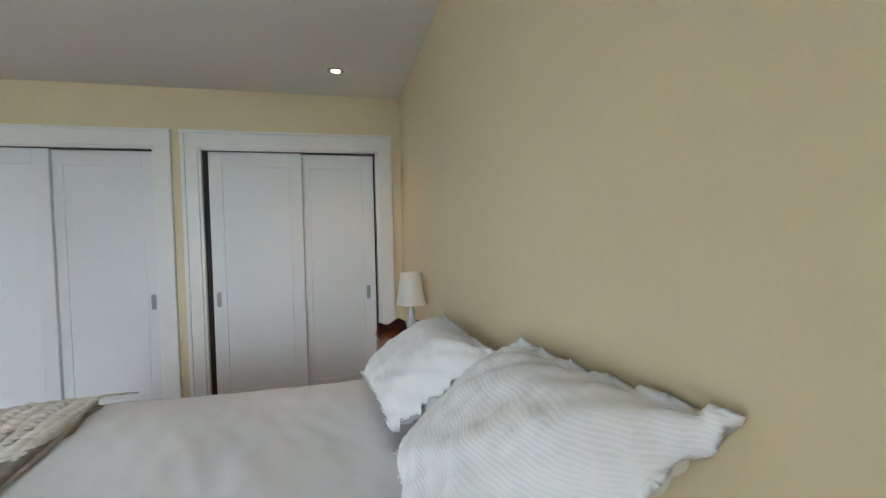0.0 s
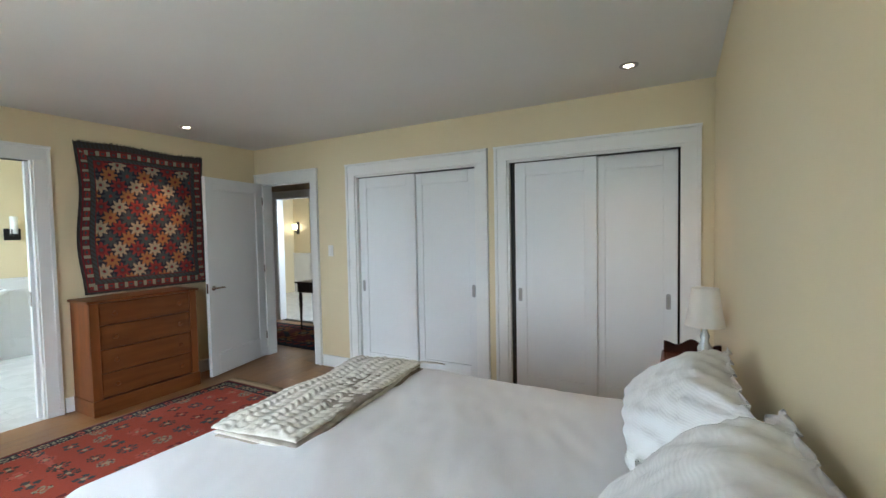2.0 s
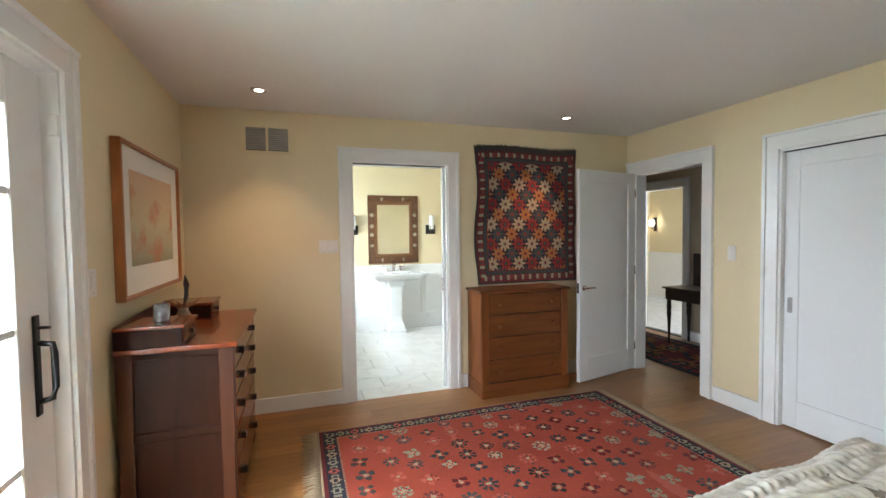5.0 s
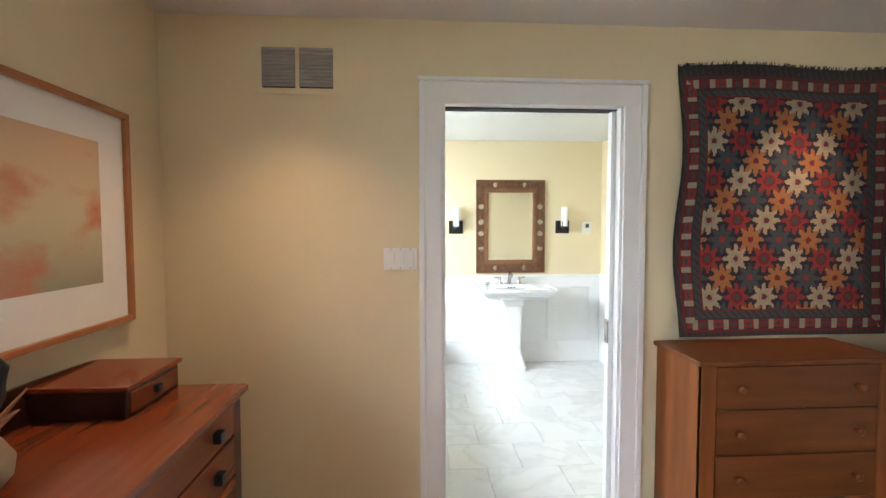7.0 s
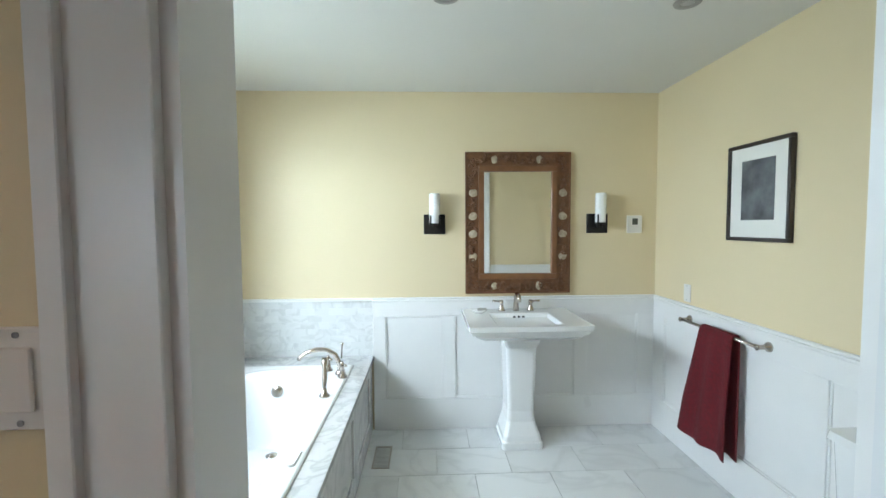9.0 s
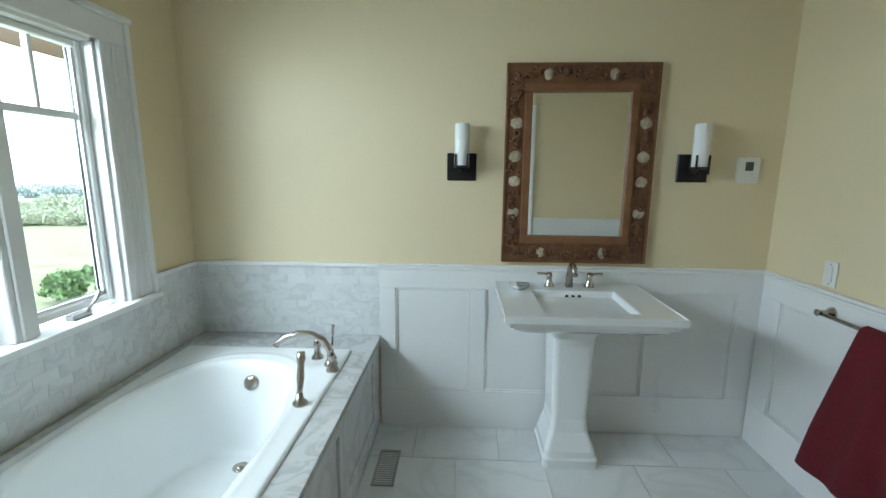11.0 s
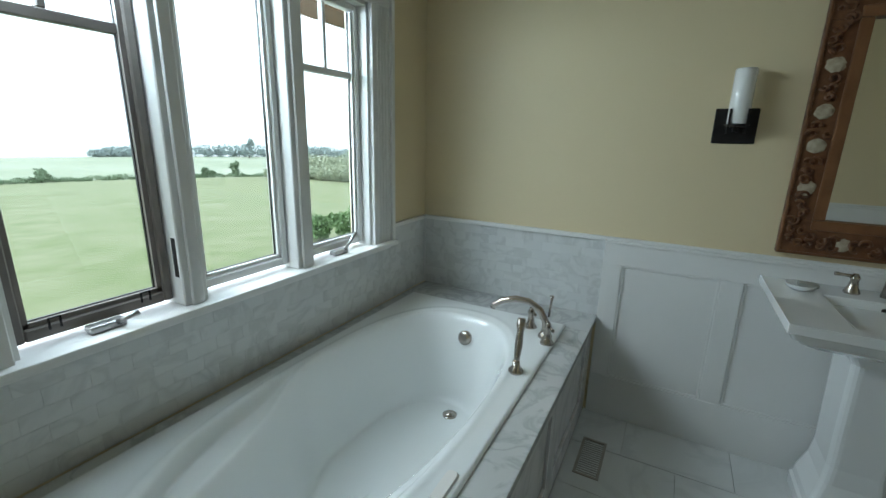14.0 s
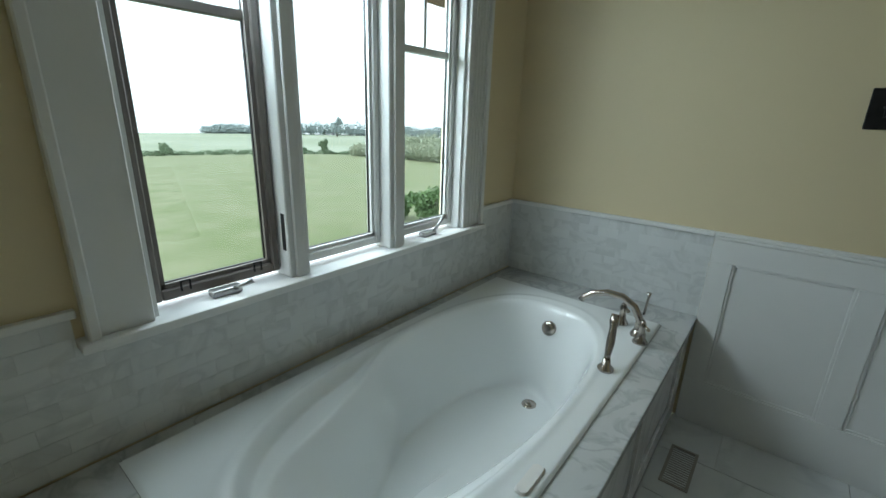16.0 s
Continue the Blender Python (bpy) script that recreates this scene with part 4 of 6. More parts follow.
def throw():
    d = thing("throw_blanket", (0, 0, 0), "folded cream cable-knit throw with taupe lining", "throw")

    def knit(u, v):
        x, y = (u - 0.5) * 0.40, (v - 0.5) * 1.0
        e = max(0.0, 1 - (2 * u - 1) ** 14) ** 0.5 * max(0.0, 1 - (2 * v - 1) ** 24) ** 0.5
        cable = 0.010 * abs(math.sin(x * 56 + 0.6 * math.sin(y * 9))) * (0.55 + 0.45 * math.sin(y * 170 + 3 * math.sin(x * 56)))
        return (x + 0.012 * math.sin(y * 5) + 0.006 * math.sin(y * 14), y + 0.01 * math.sin(x * 9), 0.034 + e * (0.014 + cable + 0.017 * noise.noise((x * 5, y * 4, 2)) + 0.007 * noise.noise((x * 17, y * 14, 6))))
    part("top_fold", sheet(120, 260, knit, 0.006), KNIT, d)

    def fold(z, wide, off):
        def layer(u, v):
            x, y = (u - 0.5) * (wide - 0.07), (v - 0.5) * 1.0
            e = max(0.0, 1 - (2 * u - 1) ** 10) ** 0.5 * max(0.0, 1 - (2 * v - 1) ** 20) ** 0.5
            return (x + off + 0.012 * math.sin(y * 5 + z * 90) + 0.006 * math.sin(y * 14), y, z + e * (0.013 + 0.003 * math.sin(y * 70)) + 0.006 * math.sin(y * 6 + z * 50) * u)
        return layer
    part("lining", sheet(30, 90, fold(0.0, 0.475, 0.012), 0.006), KNIT_BACK, d, "taupe underside folds")
    part("lower_fold", sheet(30, 90, fold(0.014, 0.47, 0.006), 0.006), KNIT, d)
    part("middle_fold", sheet(30, 90, fold(0.028, 0.465, 0.010), 0.006), KNIT_BACK, d, "taupe underside folds")
    bm = bmesh.new()
    for i in range(60):
        x = 0.20 + random.random() * 0.07
        tube([(x, 0.49, 0.04), (x + random.uniform(-0.02, 0.03), 0.54, 0.03), (x + random.uniform(-0.02, 0.05), 0.58, 0.012)], 0.003, 4, bm)
    tagged(part("tassels", bm, KNIT, d), kind="stuff")
    d.matrix_world = pose(-2.325, 1.94, BZ + 0.008, 0, 0, 6)


throw()


def nightstand():
    x0, x1, y0, y1, h = -0.97, -0.70, 2.68, 3.08, 0.775
    d = thing("nightstand", ((x0 + x1) / 2, (y0 + y1) / 2, 0), "dark reddish wooden nightstand with scalloped gallery", "nightstand")
    part("top", bx(x0 - 0.01, x1, y0 - 0.01, y1 + 0.01, h - 0.02, h, 0.005), MAHOGH, d)
    part("case", bx(x0, x1, y0, y1, h - 0.2, h - 0.02), MAHOG, d)
    part("drawer", bx(x0 - 0.008, x0, y0 + 0.03, y1 - 0.03, h - 0.18, h - 0.04, 0.003, 1), MAHOGH, d)
    for x in (x0 + 0.025, x1 - 0.025):
        for y in (y0 + 0.025, y1 - 0.025):
            part("leg", loft([(0, x - 0.014, x + 0.014, y - 0.014, y + 0.014), (h - 0.2, x - 0.022, x + 0.022, y - 0.022, y + 0.022)], 0.004), MAHOG, d)
    n = 30
    bm = bmesh.new()
    for i in range(n):
        pts = []
        for s in (i / n, (i + 1) / n):
            zt = h + 0.042 + 0.014 * math.cos(s * 4 * math.pi) + 0.02 * math.sin(s * math.pi)
            pts.append((x0 + (x1 - x0) * s, zt))
        v = [bm.verts.new((pts[0][0], y1, h)), bm.verts.new((pts[1][0], y1, h)), bm.verts.new((pts[1][0], y1, pts[1][1])), bm.verts.new((pts[0][0], y1, pts[0][1]))]
        q = [bm.verts.new(w.co - Vector((0, 0.014, 0))) for w in v]
        for f in (v, q[::-1], (v[3], v[2], q[2], q[3])):
            bm.faces.new(f)
    bmesh.ops.remove_doubles(bm, verts=bm.verts, dist=0.0005)
    part("gallery", bm, MAHOG, d, "scalloped gallery board")
    lx, ly = -0.785, 2.86
    t = thing("table_lamp", (lx, ly, h), "small table lamp with cream shade and crystal base", "table lamp")
    part("base", lathe([(0.045, 0), (0.045, 0.012), (0.018, 0.022), (0.03, 0.06), (0.034, 0.09), (0.016, 0.125), (0.022, 0.15), (0.012, 0.175), (0.008, 0.24)], lx, ly, h, 20), mat("clear_crystal_base", (0.55, 0.56, 0.55), (0.4, 0.41, 0.4), 0.08, 0.2, coat=1.0), t)
    bm = bmesh.new()
    k = 32
    rings = [[bm.verts.new((lx + r * math.cos(2 * math.pi * i / k), ly + r * math.sin(2 * math.pi * i / k), h + z)) for i in range(k)] for r, z in ((0.088, 0.20), (0.074, 0.27), (0.058, 0.385), (0.056, 0.385), (0.072, 0.27), (0.086, 0.20))]
    for a, b in zip(rings, rings[1:]):
        for i in range(k):
            bm.faces.new((a[i], a[(i + 1) % k], b[(i + 1) % k], b[i])).smooth = True
    part("shade", bm, SHADE, t, "cream fabric shade")


nightstand()


# hall things
def hall_table():
    x0, x1, y0, y1, h = -5.95, -5.1, 5.02, 5.42, 0.74
    d = thing("hall_table", ((x0 + x1) / 2, (y0 + y1) / 2, 0), "near-black console table with turned legs in the hall", "console table")
    part("top", bx(x0 - 0.03, x1 + 0.03, y0 - 0.03, y1, h - 0.025, h, 0.006), BLACKWOOD, d)
    part("apron", bx(x0, x1, y0, y1 - 0.01, h - 0.16, h - 0.025), BLACKWOOD, d)
    for x in (x0 + 0.03, x1 - 0.03):
        for y in (y0 + 0.03, y1 - 0.04):
            part("leg", lathe([(0.014, 0), (0.018, 0.03), (0.012, 0.06), (0.022, 0.34), (0.03, 0.4), (0.022, 0.44), (0.032, 0.47), (0.026, 0.52), (0.026, h - 0.15)], x, y, 0, 14), BLACKWOOD, d)
    g = thing("leaning_mirror", (-5.62, 5.38, h), "dark framed panel leaning on the hall table", "mirror")
    part("frame", bx(-5.86, -5.4, 5.38, 5.41, h, h + 0.42, 0.008), BLACKWOOD, g)


hall_table()
hs = thing("hall_sconce", (-9.22, 8.08, 1.6), "lit wall sconce with opal shade on a dark bracket", "sconce")
part("bracket", bx(-9.25, -9.19, 8.05, 8.10, 1.45, 1.75, 0.01), BRONZE, hs)
part("arm", tube([(-9.22, 8.06, 1.52), (-9.22, 7.99, 1.50), (-9.22, 7.98, 1.56)], 0.012), BRONZE, hs)
part("shade", lathe([(0.03, 0), (0.05, 0.03), (0.055, 0.12), (0.05, 0.13)], -9.22, 7.98, 1.56, 18), LIT, hs)


# bathroom: wainscot
def wainscot(name, axis, plane, face, a0, a1, panels, z0=0.0):
    """Panelled board wainscot with a cap rail; panels are the recessed fields (a, b)."""
    def slab(u0, u1, za, zb, d0, d1, bev=0.0):
        p, q = plane + face * d0, plane + face * d1
        return bx(p, q, u0, u1, za, zb, bev=bev, seg=1) if axis == 'y' else bx(u0, u1, p, q, za, zb, bev=bev, seg=1)
    base = structure(name, slab(a0, a1, z0, 0.96, 0, 0.006), WHITE, "white painted panelled wainscot with cap rail", "wainscot")

    def put(u0, u1, za, zb, d0, d1, bev=0.0, nm="rail"):
        if u1 - u0 > 0.001:
            part(nm, slab(u0, u1, za, zb, d0, d1, bev), WHITE, base)
    put(a0, a1, 0.85, 0.955, 0.006, 0.018, 0.002)
    put(a0, a1, z0, 0.235, 0.006, 0.018, 0.002)
    u = a0
    for p0, p1 in panels:
        put(u, p0, 0.235, 0.85, 0.006, 0.018, 0.002, "stile")
        for ua, ub, za, zb in ((p0, p0 + 0.012, 0.235, 0.85), (p1 - 0.012, p1, 0.235, 0.85), (p0 + 0.012, p1 - 0.012, 0.235, 0.247), (p0 + 0.012, p1 - 0.012, 0.838, 0.85)):
            put(ua, ub, za, zb, 0.006, 0.0125, 0.002, "moulding")
        u = p1
    put(u, a1, 0.235, 0.85, 0.006, 0.018, 0.002, "stile")
    put(a0, a1, 0.955, 0.972, 0.006, 0.028, 0.004, "cap")
    put(a0, a1, 0.972, 0.988, 0, 0.022, 0.004, "cap")
    return base


wainscot("wainscot_west", 'y', BW, 1, 0.852, BN - 0.002, ((0.942, 1.363), (1.45, 1.84), (1.93, 2.34), (2.43, 2.815)))
wainscot("wainscot_north", 'x', BN, -1, BW + 0.022, BX - 0.002, ((-7.92, -7.40), (-7.28, -6.78), (-6.66, -6.16), (-6.04, -5.60)))
wainscot("wainscot_east", 'y', BX, -1, 1.985, BN - 0.022, ((2.08, 2.45), (2.54, 2.88)))


# window
def window_unit():
    y_in, y_out = -0.245, -0.287
    d = thing("window_bath", (-6.86, -0.25, 0.93), "white three-part casement window over the bathtub", "window", kind="structure")
    for a, b in ((-6.165, -6.035), (-7.69, -7.545)):
        part("casing", bx(a, b, BS, -0.178, 0.905, 2.02, 0.003, 1), WHITE, d)
    part("casing", bx(-7.69, -6.035, BS, -0.178, 2.02, 2.12, 0.003, 1), WHITE, d)
    part("back_band", bx(-7.705, -7.68, BS, -0.162, 0.905, 2.14, 0.004, 1), WHITE, d)
    part("back_band", bx(-6.045, -6.02, BS, -0.162, 0.905, 2.14, 0.004, 1), WHITE, d)
    part("head_cap", bx(-7.715, -6.01, BS, -0.155, 2.12, 2.145, 0.004, 1), WHITE, d)
    part("window_sill", bx(-7.71, -6.0, -0.334, -0.145, 0.885, 0.908, 0.006), WHITE, d, "white painted sill")
    for fx in (-7.66, -7.635, -7.61, -7.585):
        part("flute", bx(fx, fx + 0.012, -0.178, -0.172, 0.912, 2.02, 0.003, 1), WHITE, d)
    part("apron", bx(-7.69, -6.05, BS, -0.186, 0.862, 0.885, 0.004), WHITE, d)
    for a, b in ((-6.655, -6.575), (-7.135, -7.045)):
        part("mullion", bx(a, b, -0.288, -0.19, 0.908, 2.02, 0.004, 1), WHITE, d)
        part("bead", bx(a + 0.02, b - 0.02, -0.19, -0.178, 0.908, 2.02, 0.004, 1), WHITE, d)
    part("jamb", bx(-7.545, -7.53, -0.29, -0.2, 0.908, 2.02), WHITE, d)
    part("jamb", bx(-6.18, -6.165, -0.29, -0.2, 0.908, 2.02), WHITE, d)
    part("jamb", bx(-7.545, -6.165, -0.29, -0.2, 2.005, 2.02), WHITE, d)

    def sash(x0, x1, m, bars, w):
        s = part("window_frame", box(box(box(bx(x0, x0 + w, y_out, y_in, 0.925, 2.004, 0.004, 1), x1 - w, x1, y_out, y_in, 0.925, 2.004, 0.004, 1),
                                        x0 + w, x1 - w, y_out, y_in, 0.925, 0.925 + w * 1.25, 0.004, 1), x0 + w, x1 - w, y_out, y_in, 2.004 - w, 2.004, 0.004, 1), m, d)
        for k in (0.45, 0.75):
            part("glazing_step", box(box(bx(x0 + w, x0 + w + 0.006 / k, y_out + 0.01 * k, y_in - 0.022 * k, 0.925 + w, 2.0 - w), x1 - w - 0.006 / k, x1 - w, y_out + 0.01 * k, y_in - 0.022 * k, 0.925 + w, 2.0 - w),
                                         x0 + w, x1 - w, y_out + 0.01 * k, y_in - 0.022 * k, 0.925 + w * 1.25, 0.925 + w * 1.25 + 0.006 / k), m, s)
        g = part("pane", bx(x0 + w - 0.004, x1 - w + 0.004, -0.281, -0.277, 0.925 + w, 2.004 - w), GLASS, s, "clear glass")
        g.visible_shadow = False
        gx0, gx1, gz0, gz1 = x0 + w + 0.013, x1 - w - 0.013, 0.925 + w * 1.25 + 0.013, 2.0 - w
        part("gasket", box(box(bx(gx0, gx0 + 0.003, -0.277, -0.268, gz0, gz1), gx1 - 0.003, gx1, -0.277, -0.268, gz0, gz1), gx0, gx1, -0.277, -0.268, gz0, gz0 + 0.003), BLACKIRON, s, "dark glazing gasket")
        if bars:
            part("glazing_bar", bx(x0 + w, x1 - w, -0.29, -0.262, 1.695, 1.723, 0.003, 1), m, s)
            part("glazing_bar", bx((x0 + x1) / 2 - 0.010, (x0 + x1) / 2 + 0.010, -0.29, -0.264, 1.723, 2.004 - w, 0.003, 1), m, s)
    sash(-6.572, -6.183, FRAME_TAUPE, True, 0.026)
    sash(-7.042, -6.658, WHITE, False, 0.026)
    sash(-7.527, -7.138, WHITE, True, 0.026)
    for cx, lift in ((-6.36, 0.012), (-7.31, 0.07)):
        c = part("crank", bx(cx - 0.055, cx + 0.035, -0.238, -0.2, 0.908, 0.93, 0.006), SATIN, d, "satin metal casement crank")
        part("arm", tube([(cx - 0.03, -0.2, 0.926), (cx - 0.045, -0.185, 0.93 + lift * 0.4), (cx - 0.075, -0.172, 0.935 + lift)], [0.008, 0.006, 0.009], 8), SATIN, c)
    for x in (-6.27, -6.49):
        part("screen_clip", box(box(bx(x - 0.014, x - 0.010, -0.243, -0.238, 0.945, 0.975), x + 0.010, x + 0.014, -0.243, -0.238, 0.945, 0.975), x - 0.014, x + 0.014, -0.243, -0.238, 0.973, 0.977), BLACKIRON, d)
    part("lock", bx(-6.583, -6.574, -0.225, -0.2, 1.0, 1.13, 0.003, 1), BRONZE, d)
    part("outer_eave", bx(-10.5, -4.5, -0.64, -0.42, 2.02, 2.12), mat("brown_eave_boards", (0.13, 0.08, 0.06), rough=0.7, scale=12), d, "brown eave above the window")


window_unit()


# bathtub in its deck
TX0, TX1, TY0, TY1, TZ = -7.855, -6.015, -0.145, 0.742, 0.572


def tub_height(x, y):
    cx, cy, hx, hy = -6.93, 0.288, 0.80, 0.362
    u, v = (x - cx) / hx, (y - cy) / hy
    near = max(0.0, min(1.0, (u - 0.02) / 0.30))
    near = near * near * (3 - 2 * near)
    slow = max(0.0, min(1.0, (u + 0.12) / 0.75))
    squeeze = 1 - 0.34 * slow * slow * (3 - 2 * slow) * (1 if v < 0 else 0.25)
    p = 3.0 if u < 0 else 2.3
    outer = (abs(u) ** p + abs(v) ** 2.4) ** (1 / 2.4)
    r = (abs(u * 1.03) ** p + abs(v / squeeze) ** 2.4) ** (1 / 2.4)
    z = TZ
    lip = max(0.0, min(1.0, (1.0 - outer) / 0.06))
    lip = lip * lip * (3 - 2 * lip)
    z -= 0.05 * near * lip * (1 if v < 0 else 0.3)
    s = max(0.0, min(1.0, (0.99 - r) / (0.30 + 0.15 * near)))
    z -= (0.40 - 0.06 * near) * (s * s * (3 - 2 * s))
    ring = math.exp(-((outer - 1.03) / 0.03) ** 2) * 0.004
    return z + ring


def bathtub():
    d = thing("bathtub", ((TX0 + TX1) / 2, 0.3, 0.02), "white acrylic drop-in bathtub with moulded armrests, empty", "bathtub")

    def surf(u, v):
        x, y = TX0 + (TX1 - TX0) * u, TY0 + (TY1 - TY0) * v
        e = min(u * 1.84, (1 - u) * 1.84, v * 0.887, (1 - v) * 0.887)
        return (x, y, tub_height(x, y) - (0.008 * (1 - min(1, e / 0.008)) ** 2))
    part("basin", sheet(230, 120, surf), ACRYLIC, d)
    bm = bmesh.new()
    for a, b, c, e in ((TX0, TX1, TY0, TY0 + 0.004), (TX0, TX1, TY1 - 0.004, TY1), (TX0, TX0 + 0.004, TY0, TY1), (TX1 - 0.004, TX1, TY0, TY1)):
        box(bm, a, b, c, e, 0.545, TZ - 0.007)
    part("rim_edge", bm, ACRYLIC, d)
    m = Matrix.Translation((-7.642, 0.30, 0.475)) @ Matrix.Rotation(radians(75), 4, 'Y')
    o = part("overflow", lathe([(0.036, 0.0), (0.036, 0.012), (0.028, 0.018), (0.012, 0.02)], m=m, seg=24), NICKEL, d, "round nickel overflow cover")
    zd = tub_height(-7.43, 0.33)
    part("drain", lathe([(0.034, 0), (0.034, 0.004), (0.024, 0.006), (0.022, 0.003), (0.018, 0.010), (0.001, 0.012)], -7.43, 0.33, zd, 24), NICKEL, d, "nickel drain")
    part("air_switch", loft([(TZ, -6.72, -6.60, 0.685, 0.722), (TZ + 0.007, -6.715, -6.605, 0.688, 0.719)], 0.015), PLASTIC, d, "oval control pad")


bathtub()
deck = thing("tub_deck", (-6.8, 0.4, 0), "marble deck round the tub with white panelled front", "tub surround", kind="structure")
for a, b, c, e in ((BW, TX0 + 0.01, BS + 0.012, 0.853), (TX1 - 0.01, BX - 0.002, BS + 0.012, 0.853), (TX0 + 0.01, TX1 - 0.01, BS + 0.012, TY0 + 0.01), (TX0 + 0.01, TX1 - 0.01, TY1 - 0.01, 0.853)):
    part("deck_slab", bx(a, b, c, e, 0.53, 0.56, bev=0.002, seg=1), DECK, deck, "grey veined marble slab")
bm = bx(BW, BX - 0.002, 0.80, 0.822, 0, 0.53)
xs = (BW, -7.95, -7.40, -7.28, -6.73, -6.61, -6.06, -5.94, BX - 0.002)
for k in range(0, 8, 2):
    box(bm, xs[k], xs[k + 1], 0.822, 0.836, 0, 0.53, 0.002, 1)
for k in range(1, 7, 2):
    box(bm, xs[k], xs[k + 1], 0.822, 0.836, 0, 0.11, 0.002, 1)
    box(bm, xs[k], xs[k + 1], 0.822, 0.836, 0.45, 0.53, 0.002, 1)
part("front_panel", bm, marble("white_marble_panel", (0.74, 0.74, 0.73), (0.45, 0.45, 0.45), 2.5, 0.4, 0.25, 0), deck, "panelled front")


def tub_filler():
    z = TZ
    d = thing("tub_faucet", (-7.66, 0.69, z), "arched brushed nickel tub spout with two lever handles", "faucet")
    bx0, by0 = -7.66, 0.69
    part("spout", tube([(bx0, by0, z), (bx0, by0, z + 0.07), (bx0 + 0.01, by0 - 0.03, z + 0.13), (bx0 + 0.02, by0 - 0.08, z + 0.163), (bx0 + 0.03, by0 - 0.14, z + 0.168), (bx0 + 0.04, by0 - 0.20, z + 0.15), (bx0 + 0.045, by0 - 0.235, z + 0.125), (bx0 + 0.047, by0 - 0.245, z + 0.108)],
                       [0.022, 0.017, 0.016, 0.015, 0.015, 0.014, 0.013, 0.014], 14), NICKEL, d)
    part("escutcheon", lathe([(0.032, 0), (0.032, 0.008), (0.022, 0.022), (0.018, 0.03)], bx0, by0, z, 20), NICKEL, d)
    part("diverter", tube([(bx0, by0 + 0.01, z + 0.1), (bx0 - 0.005, by0 + 0.015, z + 0.18), (bx0 - 0.005, by0 + 0.015, z + 0.20)], [0.005, 0.005, 0.010], 8), NICKEL, d)
    for hx, hy in ((-7.73, 0.60), (-7.60, 0.715)):
        h = part("handle", lathe([(0.030, 0), (0.030, 0.006), (0.017, 0.025), (0.013, 0.06), (0.018, 0.075), (0.010, 0.095), (0.008, 0.10)], hx, hy, z, 18), NICKEL, d)
        part("lever", tube([(hx, hy, z + 0.082), (hx + 0.03, hy + 0.02, z + 0.086), (hx + 0.06, hy + 0.035, z + 0.092)], [0.008, 0.006, 0.008], 8), NICKEL, h)
    s = thing("hand_shower", (-7.30, 0.675, z), "brushed nickel hand shower standing in its cradle on the tub rim", "hand shower")
    sx, sy = -7.30, 0.675
    part("cradle", lathe([(0.030, 0), (0.030, 0.008), (0.016, 0.022), (0.013, 0.045)], sx, sy, z, 18), NICKEL, s)
    part("wand", tube([(sx, sy, z + 0.03), (sx - 0.012, sy - 0.002, z + 0.06), (sx - 0.028, sy - 0.004, z + 0.10), (sx - 0.05, sy - 0.008, z + 0.15), (sx - 0.06, sy - 0.010, z + 0.168), (sx - 0.07, sy - 0.012, z + 0.195)], [0.010, 0.012, 0.016, 0.013, 0.019, 0.015], 12), NICKEL, s)


tub_filler()


